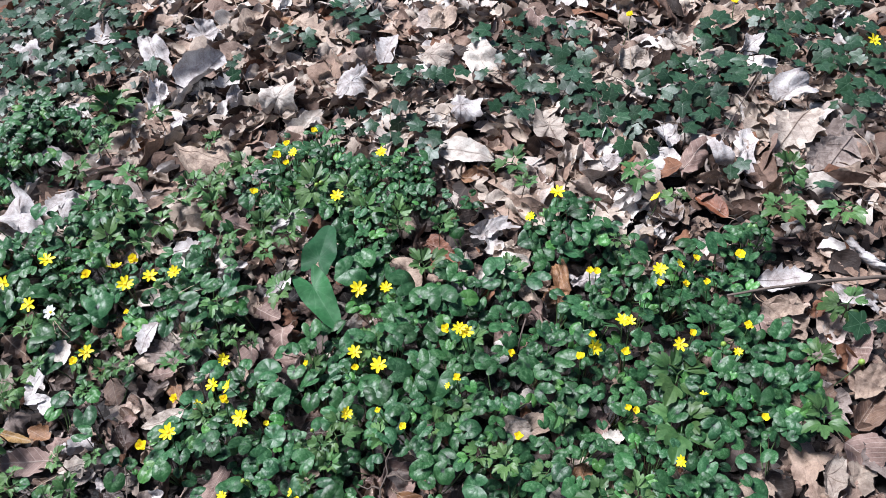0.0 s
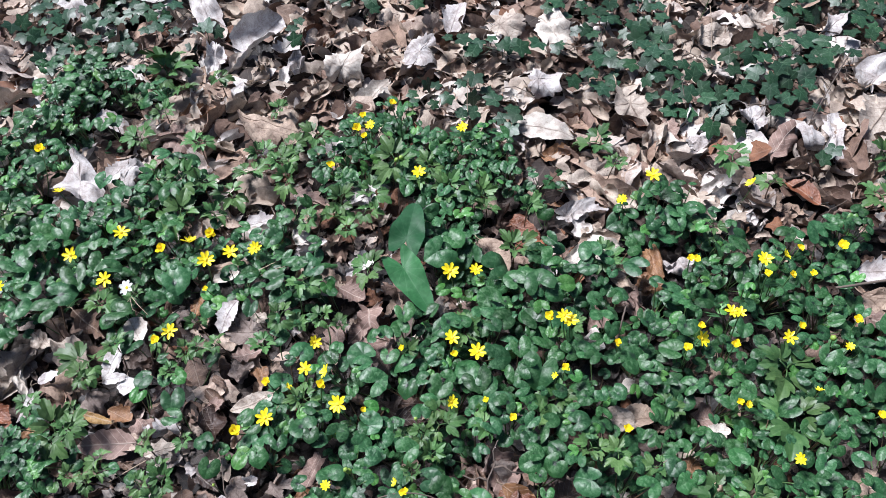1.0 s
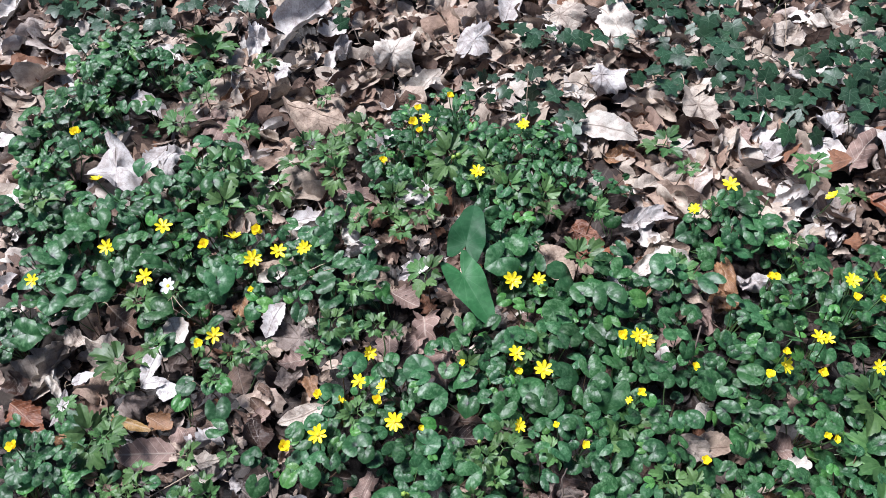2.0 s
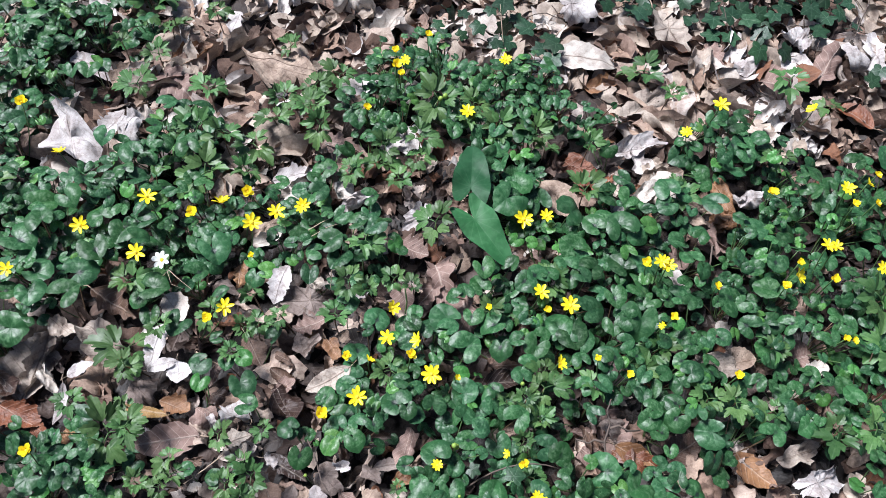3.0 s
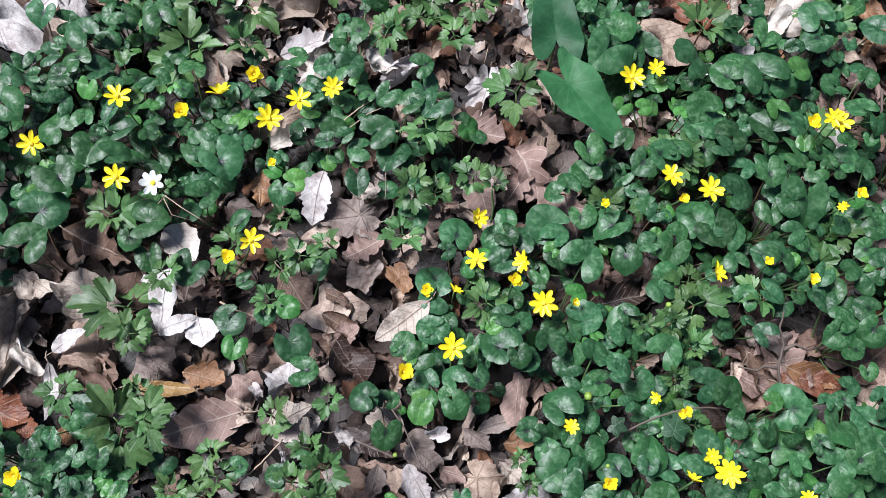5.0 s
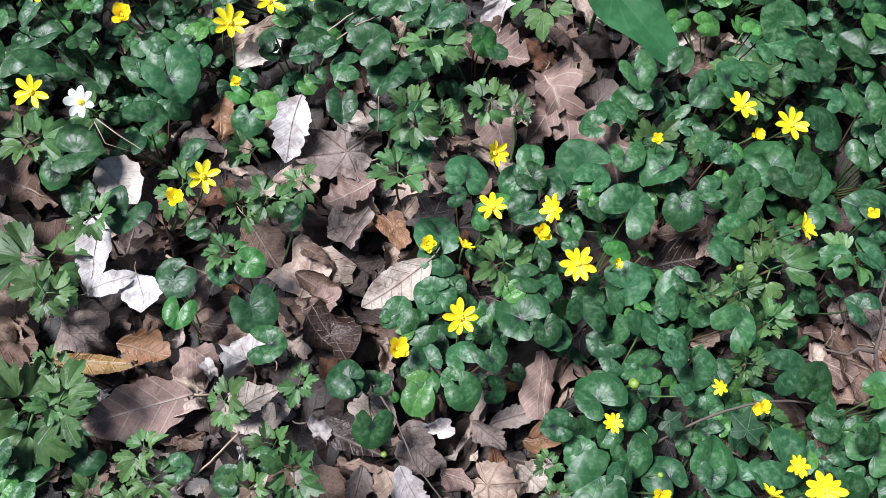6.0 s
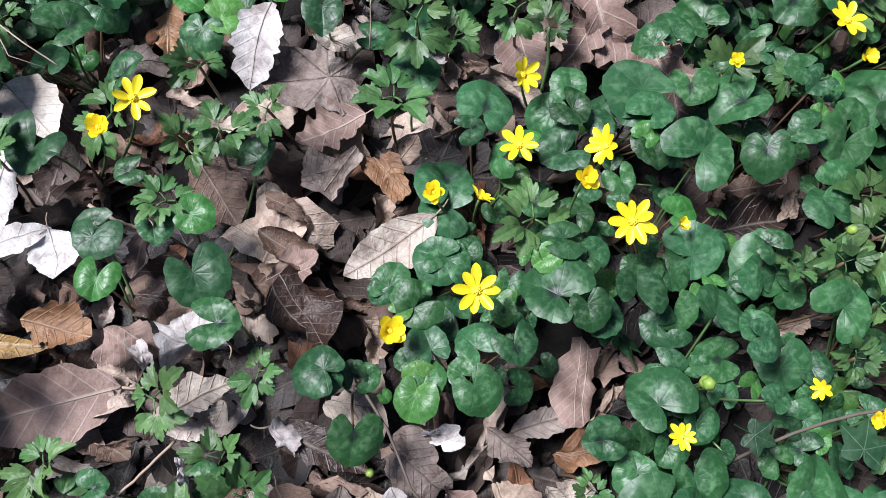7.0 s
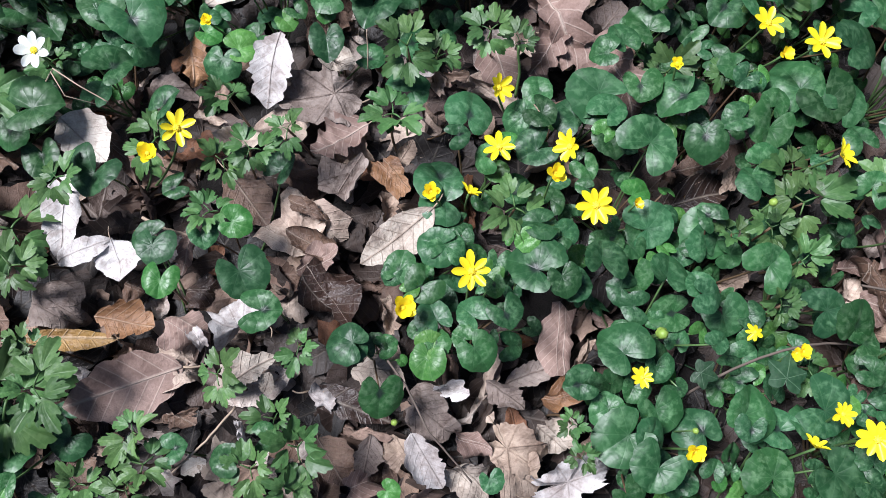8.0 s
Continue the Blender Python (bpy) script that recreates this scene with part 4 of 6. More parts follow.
green_leaf(-8.8, 64, 4.9, -102, 6)
green_leaf(-12.1, 67.5, 3.1, -83, 6.6)
green_leaf(-6.6, 66.9, 2.5, -153, 5.4)
green_leaf(-15.7, 58.7, 3.4, 133, 6)
green_leaf(-14.4, 58.1, 3, 51, 6.6)
green_leaf(-13.9, 60.4, 2, 180, 5.4)
green_leaf(-11.2, 58.3, 2.9, 30, 6)
green_leaf(-12.1, 60.5, 2.5, 9, 6.6)
green_leaf(-8.9, 60.6, 1.7, 27, 5.4)
green_leaf(-16.7, 54.8, 2.8, -47, 6)
green_leaf(-12, 54.2, 2.1, -68, 5.4)
green_leaf(-11.6, 52.7, 2.3, -101, 6)
green_leaf(-10.9, 50.3, 2.6, 0, 6.6)
green_leaf(-4.6, 57.3, 3, -172, 5.4)
green_leaf(-6, 53.6, 2.6, 112, 6)
green_leaf(-10.8, 55.6, 2.4, -129, 6.6)
green_leaf(-2.5, 59.5, 2.5, 171, 5.4)
green_leaf(-11.9, 49.5, 2.9, -153, 6)
green_leaf(-8.2, 49, 3.2, -149, 6.6)
green_leaf(-18.7, 51.2, 2.4, 127, 5.4)
green_leaf(-7.5, 51, 2.6, 135, 6)
green_leaf(-8.5, 55.2, 2.4, 16, 6.6)
green_leaf(-69, 83, 4.5, -67, 4.5)
green_leaf(-70.9, 78.8, 3.3, 28, 5)
green_leaf(-77.2, 77.4, 4.1, -3, 5.5)
green_leaf(-73.6, 71, 3.8, -131, 4.5)
green_leaf(-63.2, 79.4, 2.8, -119, 5)
green_leaf(-61.8, 79.9, 2.6, 4, 5.2, True)
green_leaf(-72.9, 81.3, 1.3, 22, 4.5)
green_leaf(-78.2, 87.5, 3.5, -43, 2.2)
green_leaf(-75.8, 85.3, 2.7, -65, 2.2)
green_leaf(-73.4, 86.2, 2.2, -60, 2.2)
green_leaf(-71.6, 85, 1.9, -39, 5)
green_leaf(-69.6, 82.1, 2.7, -43, 2.2)
green_leaf(-68.5, 69.1, 2.2, -169, 4.5)
green_leaf(-67.7, 74.9, 2.7, 29, 5)
green_leaf(-70.8, 65.9, 2.6, 167, 5.5)
green_leaf(-70.5, 64.6, 2.8, -115, 4.5)
green_leaf(-70.2, 61.7, 2.7, -113, 5.2, True)
green_leaf(-64.8, 60.9, 3.5, -81, 5.5)
green_leaf(-67, 64.5, 2, -90, 4.5)
green_leaf(-64.6, 64.6, 2.2, -34, 5.2, True)
green_leaf(-63.8, 57.8, 3, -11, 5.5)
green_leaf(-56.6, 80.5, 1.6, -54, 4.5)
green_leaf(-54.5, 79.5, 1.5, -103, 5.2, True)
green_leaf(-54.9, 77.1, 2.9, -97, 5.5)
green_leaf(-50.8, 79.5, 3.6, -124, 4.5)
green_leaf(-49.3, 80.1, 2.4, -78, 2.2)
green_leaf(-52.1, 76.4, 2.3, -22, 2.2)
green_leaf(-49.6, 71.7, 3.1, 15, 4.5)
green_leaf(-46.1, 68.5, 3.4, 59, 5)
green_leaf(-47.4, 66.9, 2, 5, 5.5)
green_leaf(-40.3, 69.1, 2.3, 79, 4.5)
green_leaf(-42, 67.6, 2.6, 132, 5)
green_leaf(-40.9, 67, 2.5, -48, 5.5)
green_leaf(-43.6, 65.8, 1.9, 98, 5.2, True)
green_leaf(-42.2, 65.3, 1.6, 13, 5)
green_leaf(-45.7, 65.4, 2.1, 164, 5.5)
green_leaf(-41.9, 64.7, 3.2, -168, 4.5)
green_leaf(-49.1, 65.2, 3.6, 95, 5)
green_leaf(-48.2, 64.1, 1.3, -41, 5.5)
green_leaf(-38.3, 66.6, 3, 110, 4.5)
green_leaf(-36.1, 67.8, 4.3, 125, 5)
green_leaf(-36, 65.8, 2.8, 27, 5.5)
green_leaf(-36.9, 64.5, 1.6, 27, 5.2, True)
green_leaf(-36.5, 63.8, 2.7, -80, 5)
green_leaf(-33.8, 62.8, 4, 32, 5.5)
green_leaf(-30.4, 72.2, 3.4, 112, 4.5)
green_leaf(-32.9, 71.3, 2.6, 98, 5)
green_leaf(-34.6, 70.5, 2.2, 167, 5.5)
green_leaf(-23.8, 72.7, 3.4, -145, 4.5)
green_leaf(-32.4, 68.1, 2.9, -106, 5)
green_leaf(-29.3, 66.3, 3.5, -167, 5.5)
green_leaf(-29.2, 62.7, 3, -106, 4.5)
green_leaf(-24.2, 62, 3.7, -119, 5)
green_leaf(-26.7, 62.9, 2.1, -175, 5.5)
green_leaf(-25.7, 63.8, 1.3, 56, 5.2, True)
green_leaf(-25.3, 67.4, 2.2, 166, 5)
green_leaf(-25.2, 65.9, 2, -148, 5.5)
green_leaf(-23.7, 66, 1.6, 8, 4.5)
green_leaf(-23.3, 66.5, 1.5, -68, 5.2, True)
green_leaf(-20.2, 64.7, 4.1, 101, 5.5)
green_leaf(-23, 63.6, 2.3, 17, 4.5)
green_leaf(-18.5, 63.2, 3.8, -75, 5)
green_leaf(-17, 62.6, 3.5, 28, 5.5)
green_leaf(-20, 63.5, 2, -95, 2.2)
green_leaf(-15.7, 66.5, 4, 13, 5)
green_leaf(-18.5, 59.1, 2.4, 90, 5.5)
green_leaf(-19.2, 69.7, 1.6, 0, 4.5)
green_leaf(-26.3, 59.3, 2.6, 4, 5)
green_leaf(-16.9, 69, 1.9, -32, 5.5)
green_leaf(-13.2, 69.5, 2.7, 16, 4.5)
green_leaf(-49.2, 63.4, 3.3, 152, 5)
green_leaf(-50.3, 59.4, 2.8, 60, 5.5)
green_leaf(-50.8, 59.7, 2.8, 152, 4.5)
green_leaf(-48.9, 58.5, 1.9, 156, 5)
green_leaf(-48.1, 58.6, 2, 61, 5.5)
green_leaf(-54, 58.9, 2.5, 60, 2.2)
green_leaf(-54.7, 58.7, 1.6, -135, 2.2)
green_leaf(-52.8, 57.1, 2.6, -146, 5.5)
green_leaf(-52.3, 54.5, 2.6, 99, 4.5)
green_leaf(-43.5, 59.1, 2.5, 156, 5)
green_leaf(-44.6, 58.2, 1.7, -158, 5.2, True)
green_leaf(-42.6, 57.7, 1.8, -160, 4.5)
green_leaf(-44.6, 55.8, 3.7, 139, 5)
green_leaf(-43.2, 54.8, 2.3, -90, 5.5)
green_leaf(-41.8, 58.1, 2.1, 29, 4.5)
green_leaf(-39.6, 55.6, 3.3, 68, 5)
green_leaf(-41.9, 54.2, 2.4, -5, 5.5)
green_leaf(-47.8, 55.8, 1.7, -95, 4.5)
green_leaf(-49.9, 53.7, 2.3, 122, 5)
green_leaf(-47.8, 53.3, 2.4, -79, 5.5)
green_leaf(-53.1, 52.9, 2, 23, 5.2, True)
green_leaf(-51, 52.4, 1.9, 139, 5)
green_leaf(-58.4, 54.1, 2.8, 135, 5.5)
green_leaf(-58.5, 54, 1.9, -100, 4.5)
green_leaf(-57, 54, 1.8, 103, 5)
green_leaf(-56.2, 53.7, 1.8, 11, 5.5)
green_leaf(-53.6, 52.1, 2.5, -124, 5.2, True)
green_leaf(-52.9, 52.9, 1.8, 61, 5)
green_leaf(-50.5, 51.6, 2.6, -68, 5.5)
green_leaf(-55.5, 52.4, 0.8, -56, 5.2, True)
green_leaf(-57.4, 50.5, 2.9, -103, 5)
green_leaf(-51.9, 43, 1.6, -96, 5.5)
green_leaf(-58.5, 44.1, 1.4, -45, 5.2, True)
green_leaf(-44.2, 47.4, 2.5, 180, 5)
green_leaf(-35.2, 60.2, 2.3, 5, 5.2, True)
green_leaf(-35.2, 61.1, 1.5, 9, 4.5)
green_leaf(-35, 57.3, 3.6, -3, 5)
green_leaf(-38, 57.2, 2.1, 18, 5.5)
green_leaf(-36.7, 56.4, 2.6, -61, 4.5)
green_leaf(-35.9, 53, 3.1, 55, 5)
green_leaf(-38.4, 53.5, 2.3, 146, 5.5)
green_leaf(-37.2, 53.9, 2.5, -97, 4.5)
green_leaf(-30.4, 56.3, 3.9, -152, 2.2)
green_leaf(-29.7, 53.8, 2.2, -24, 2.2)
green_leaf(-31.2, 56.5, 2.1, 120, 4.5)
green_leaf(-33.9, 52, 1.9, 96, 5)
green_leaf(-34, 51.1, 2.2, -15, 5.5)
green_leaf(-35.2, 50.7, 3, 176, 4.5)
green_leaf(-31.7, 49.5, 3.2, -86, 5)
green_leaf(-29.9, 49.2, 2.1, -86, 5.5)
green_leaf(-25.5, 47.8, 3.4, 0, 4.5)
green_leaf(-24.3, 46.1, 3, 56, 5)
green_leaf(-28.7, 51.8, 3.2, 27, 5.5)
green_leaf(-21.9, 52.5, 2.1, 0, 4.5)
green_leaf(-27, 57.6, 2.7, 94, 5)
green_leaf(-19.2, 55.4, 2.7, 45, 5.5)
green_leaf(-40.3, 48.7, 3.5, 117, 4.5)
green_leaf(-39.2, 49.1, 2.5, 8, 5)
green_leaf(-38, 47.7, 3, 3, 5.5)
green_leaf(-37.8, 47.3, 2.2, -106, 4.5)
green_leaf(-39.9, 46.3, 2, -132, 5)
green_leaf(-34.3, 47.5, 1.6, 16, 5.5)
green_leaf(-32.7, 46.8, 1.8, -14, 4.5)
green_leaf(-32.3, 45.8, 1.4, -14, 5)
green_leaf(-31.3, 46.3, 2, 14, 5.5)
green_leaf(-32.1, 44.6, 2.1, 150, 4.5)
green_leaf(-42.5, 45.4, 2.4, 86, 5)
green_leaf(-41.8, 43.3, 4, -162, 5.5)
green_leaf(-40.5, 42.6, 2.4, 45, 4.5)
green_leaf(-38.8, 44.4, 3.2, -90, 5)
green_leaf(-37.8, 44.9, 2, -74, 5.5)
green_leaf(-36, 42, 3.2, 104, 4.5)
green_leaf(-34, 42.5, 3.3, 49, 5)
green_leaf(-34.1, 41.6, 2, -113, 5.5)
green_leaf(-31.7, 40.9, 3, 141, 4.5)
green_leaf(-29.6, 40.4, 2.7, 62, 5)
green_leaf(-28.1, 41.3, 3.8, -43, 5.5)
green_leaf(-40.7, 40.7, 3.6, -129, 4.5)
green_leaf(-39.4, 39.4, 1.8, -72, 5)
green_leaf(-36.2, 39.3, 1.6, 49, 5.5)
green_leaf(-36.2, 38.4, 1.3, -72, 5.2, True)
green_leaf(-38.3, 39, 1.8, -54, 5)
green_leaf(-33.3, 38.1, 3.4, 56, 5.5)
green_leaf(-29.1, 37.2, 4.2, -57, 4.5)
green_leaf(-27.4, 36, 2.1, -51, 5)
green_leaf(-26.7, 37.3, 2.1, 50, 5.5)
green_leaf(-23.9, 44.9, 2.5, 0, 4.5)
green_leaf(-24.4, 42.9, 2.1, -45, 5)
green_leaf(-82.8, 53.3, 3.3, -8, 2.2)
green_leaf(-71.4, 50.4, 1.8, 6, 4.5)
green_leaf(-65.4, 49.5, 1.7, -6, 5)
green_leaf(-68, 48.9, 2.1, 155, 5.5)
green_leaf(-82.3, 50.9, 1.6, 56, 4.5)
green_leaf(-60.6, 68.9, 2.6, 35, 2.2)
green_leaf(-95.1, 94.1, 4.5)
green_leaf(-96.9, 87.4, 4.8)
green_leaf(-88.1, 81.1, 4.4)
green_leaf(-94, 82, 4)
green_leaf(-94.6, 78.5, 3.9)
green_leaf(-95.6, 72.5, 5.1)
green_leaf(-97.5, 72.3, 3.8)
green_leaf(-88.8, 77.6, 4)
green_leaf(-85.5, 84.1, 4.1)
green_leaf(-5.1, 73.1, 4.3)
green_leaf(5.4, 65.8, 4.2)
green_leaf(-3.4, 47, 3.9)
green_leaf(-18.9, 43.5, 4.1)
green_leaf(-15.3, 41.1, 4.3)
green_leaf(-12.3, 38.3, 4.3)
green_leaf(-16.7, 37.7, 3.6)
green_leaf(-21.4, 40.4, 3.7)
green_leaf(-8.4, 39.1, 3.1)
green_leaf(-4.7, 43.3, 3.2)
flower(-90.7, 99.1, 10, 2.3, "side")
flower(-77.3, 89.3, 10.3, 2.8, "open")
flower(-72.1, 89.2, 5.6, 2.2, "cup")
flower(-67.8, 91.2, 4.6, 3.2, "side")
flower(-63.5, 91.3, 6.9, 2.1, "cup")
flower(-62.7, 84.4, 8.5, 3.1, "open")
flower(-59.3, 86.7, 7.4, 2.8, "open")
flower(-55.4, 87.9, 6.7, 2.4, "open")
flower(-89.1, 90.3, 3.2, 3, "open")
flower(-78.8, 81.1, 8.4, 2.8, "open")
flower(-75.7, 80.7, 6.4, 2.9, "white")
flower(-96.3, 80.5, 8, 2.4, "open")
flower(-63.5, 81.7, 4, 1.1, "cup")
flower(-66.7, 71.7, 7.1, 2.6, "open")
flower(-69.5, 71.3, 5.1, 1.8, "cup")
flower(-43.7, 69.4, 6.4, 2.3, "side")
flower(-44.8, 65.1, 5.8, 2.4, "open")
flower(-40.8, 62.6, 9.2, 2.3, "side")
flower(-41.9, 61.7, 7.3, 1.7, "cup")
flower(-50.5, 63, 6, 1.5, "cup")
flower(-47.6, 62.9, 3.8, 1.9, "side")
flower(-39.4, 59.1, 5.8, 2.8, "open")
flower(-49.5, 56.3, 7.6, 2.7, "open")
flower(-54.5, 55.6, 5.1, 2, "cup")
flower(-40.2, 46.7, 5.9, 1.6, "open")
flower(-37.3, 49.4, 3.9, 1, "bud")
flower(-30.7, 47.7, 3.8, 1.5, "side")
flower(-29.2, 45.5, 6.3, 1.2, "cup")
flower(-28.4, 39.2, 9.5, 2.6, "open")
flower(-30.7, 39.4, 6.1, 1.9, "side")
flower(-37.7, 41.1, 3.7, 1.6, "cup")
flower(-21.2, 35.5, 7, 1.6, "open")
flower(-12.1, 32.7, 7, 1.2, "cup")
flower(-22.4, 82.5, 5.9, 3, "open")
flower(-18.1, 84.3, 3.3, 2.5, "open")
flower(-22.3, 69.5, 6.3, 2.6, "open")
flower(-22, 66.7, 6.3, 1.4, "cup")
flower(-18.4, 67.3, 5.6, 2.9, "open")
flower(-30, 68.2, 6, 1.1, "cup")
flower(-7.3, 70.7, 10, 1.8, "cup")
flower(-5.2, 70.6, 10.2, 2.3, "open")
flower(-4.2, 70.2, 9.5, 2.6, "open")
flower(2.6, 66.9, 8, 1.4, "cup")
flower(-5.8, 61.9, 9.9, 1.4, "cup")
flower(-7.2, 61.4, 8.5, 1.3, "side")
flower(-22.6, 57.5, 8.6, 2.3, "side")
flower(-17.5, 57.2, 9.6, 1.1, "cup")
flower(-13.9, 54.6, 9.4, 1.3, "cup")
flower(16.9, 82.8, 7, 1.5, "cup")
flower(-44.2, 107.2, 6, 1.5, "cup")
flower(-27.7, 104.6, 6, 2.7, "open")
flower(-35.9, 58.9, 4, 1.1, "cup")
flower(-98.4, 111.2, 8.7, 2.1, "cup")
flower(-89.2, 53.2, 10, 1.8, "cup")
flower(-38.3, 117.8, 7.9, 1.7, "cup")
flower(-38.9, 111.4, 11.1, 2, "cup")
flower(-36.9, 115.6, 7.6, 2.1, "open")
flower(-37.9, 112.6, 7.7, 1.5, "cup")
flower(-32.7, 118.9, 9.9, 1.7, "cup")
flower(-44.1, 108, 5, 1.5, "cup")
flower(-19.5, 115, 6.7, 2.3, "open")
flower(-31.9, 107.7, 6, 1, "bud")
flower(13.1, 98.7, 9.8, 2.8, "open")
flower(8.3, 97.3, 5, 2.4, "side")
flower(31.4, 99.8, 5.5, 2.5, "side")
flower(18.2, 83.5, 5.8, 1.6, "cup")
flower(27.9, 80.9, 8.9, 2.6, "open")
flower(30.9, 80.9, 9.7, 2.1, "side")
flower(34.5, 83.5, 8, 1.4, "cup")
flower(27.2, 77.3, 9.9, 1.5, "cup")
flower(31.4, 77.8, 8.8, 1.4, "cup")
flower(20.2, 70.7, 9.8, 2.3, "open")
flower(21.3, 70.3, 9.9, 2.1, "open")
flower(15.3, 68.7, 9.3, 1.3, "cup")
flower(15.5, 67.7, 7.2, 3, "side")
flower(13.3, 66.3, 6.9, 1.6, "cup")
flower(20.1, 66.1, 8.1, 1.6, "cup")
flower(2.9, 54.5, 4.6, 1.6, "cup")
flower(19.4, 57.6, 6, 1.3, "cup")
flower(-29.5, 45.5, 6, 1.1, "cup")
flower(-28.6, 41, 7, 1.8, "open")
flower(-37.6, 49.2, 5, 0.9, "bud")
flower(34.8, 152.5, 8, 2, "cup")
flower(58.3, 155, 8, 2, "cup")
flower(82.5, 137.9, 8, 3, "open")
flower(35.2, 78.4, 8, 1.3, "cup")
flower(42.5, 85, 6.2, 2.1, "cup")
flower(40, 70.4, 7, 1.6, "cup")
flower(31.1, 69.4, 7, 1.6, "cup")
flower(28.8, 67.6, 7, 2.3, "open")
flower(37.2, 65.7, 7, 1.6, "open")
flower(35.7, 67.7, 6, 1.1, "bud")
flower(30.2, 58.1, 8, 1.5, "side")
flower(20.3, 57.2, 6, 1.4, "cup")
flower(38.7, 55, 6, 1.5, "cup")
flower(25.3, 48.5, 7, 1.9, "side")
flower(55.1, 63.3, 6, 1.2, "bud")
flower(-30.9, 108.2, 6, 1.1, "bud")
patch(-102.3, 138.2, 4.8, 0.8)
patch(-94.4, 135.4, 4.3, 0.8)
patch(-97.3, 127.9, 7.3, 0.9)
patch(-106.2, 121.8, 6.1, 1)
patch(-101.7, 124.4, 5.1, 1)
patch(-107.3, 113.7, 5.8, 1)
patch(-98.3, 111.8, 4.9, 0.9)
patch(-103, 107, 5.7, 1)
patch(-105.3, 101, 4.6, 1)
patch(-98.6, 99.4, 4.6, 0.5)
patch(-91, 123.8, 4.1, 0.7)
patch(-15.3, 112.5, 5.1, 0.7)
patch(-15.5, 103.9, 5.9, 0.7)
patch(-11.3, 99.2, 2.9, 0.5)
patch(-4.8, 102.6, 3.9, 0.4)
patch(24.8, 68.6, 17.1)
patch(10.7, 63.3, 13.2)
patch(-13.2, 67.7, 10.9)
patch(-24.3, 57.4, 11.2)
patch(-35.4, 61.8, 8)
patch(27.9, 53.8, 11.6)
patch(39.1, 65.7, 8.8)
patch(-1.3, 52.6, 10.9)
patch(15.6, 49.2, 11.4)
patch(14.2, 94.3, 7.1, .7)
patch(6.5, 87.1, 5.9, .5)
patch(36.4, 81.3, 7.6)
patch(27.1, 82, 5.8)
patch(-76.6, 86.5, 8.1)
patch(-83.6, 92.2, 7.3)
patch(-62.1, 86.8, 7.1)
patch(-54.8, 91.5, 6.2)
patch(-35.7, 119.4, 6.9, .7)
patch(-28.1, 110.7, 7.8, .7)
patch(-17, 111.3, 6.6, .7)
patch(-43.6, 108.9, 5.5, .7)
patch(-75.5, 105.5, 6.6, .8)
patch(-84.1, 100.4, 6.5)
patch(-95.9, 130.1, 8.5, .9)
patch(-101, 137.9, 7.5, .8)
patch(-85.9, 134.6, 4.9, .5)
patch(-22.9, 95.8, 6.2, .6)
patch(-45.9, 82.1, 5.9, .4)
patch(-14.2, 77.6, 6.7)
patch(-20.4, 87.7, 5)
patch(-28.9, 69.7, 6.5)
patch(42, 57.7, 5.1)
patch(44.7, 61.4, 3.4)
patch(-0.7, 81.5, 6.8)
patch(12.7, 80.6, 6.7)
patch(-4, 101.3, 5.3, .6)
patch(45.7, 88, 4.9)
patch(-52.9, 98.1, 5.3, .6)
patch(-94.1, 90.3, 8.4)
patch(-96.7, 73.1, 6.5)
patch(-16.8, 39.2, 9.3)
patch(-5.9, 49.5, 8.5)
patch(-27.2, 38.5, 7.3)
patch(-91.3, 56.6, 6)
patch(19.1, 88.4, 7.1)
patch(14.9, 93.8, 6.4, .7)
patch(-6.4, 85, 3.8, .6)
patch(-38.2, 55.6, 10.2)
patch(-21.9, 62.9, 10.8)
patch(-33.8, 43.9, 11.7)
patch(-49.6, 57.3, 4.9)
patch(-76.7, 81.9, 6)
patch(-58.7, 80.3, 4.4, .5)
patch(-28.5, 36.3, 7.6)
patch(-82.8, 52.1, 4.1, .8)
clearing(-14.1, 88.4, 2.9)
clearing(-7.7, 91.7, 3.3)
clearing(10.9, 85.2, 3.3)
clearing(6, 80.2, 2.3)
clearing(7.5, 77.7, 2)
clearing(17.1, 85.1, 2.4)
clearing(-31.4, 77, 2.2)
clearing(-29.4, 68.2, 1.8)
clearing(2.2, 57.5, 2.3)
clearing(8.7, 76.9, 2.6)
clearing(3.7, 89.4, 3.6)
clearing(27.1, 83.7, 1.7)
clearing(49.3, 76.5, 3.6)
clearing(4.4, 58.5, 3.2)
clearing(14.9, 57.9, 2.5)
clearing(-7.3, 47, 3.4)
clearing(7.7, 45.2, 2.3)
clearing(-17.7, 49.2, 3.8)
clearing(-29.1, 60.5, 2.8)
clearing(-26.6, 59.6, 1.8)
clearing(-43.5, 52, 2.1)
clearing(-50.1, 47.3, 3.7)
clearing(-46.5, 43.9, 2.8)
clearing(-54.4, 73.2, 5)
clearing(-56.8, 66.9, 3.1)
clearing(-57.7, 61.1, 3.8)
clearing(-63.1, 54.2, 3.3)
clearing(-75.6, 57.9, 4.9)
clearing(-52.9, 48.1, 5.1)
clearing(-48.4, 44.4, 4)
clearing(-59.4, 47, 4.4)
clearing(-42.1, 50.7, 2.5)
clearing(-28.8, 60.1, 2.9)
clearing(-76.4, 72.1, 2.6)
clearing(-73, 61.1, 3.7)
clearing(-66.2, 57.6, 2.5)
clearing(-36.6, 75.5, 3.7)
clearing(-66.4, 82, 1.8)
clearing(-17.6, 48.1, 4)
clearing(-5.8, 44, 3.6)
clearing(-12.3, 96.9, 5.6)
clearing(-36.9, 88.4, 4.2)
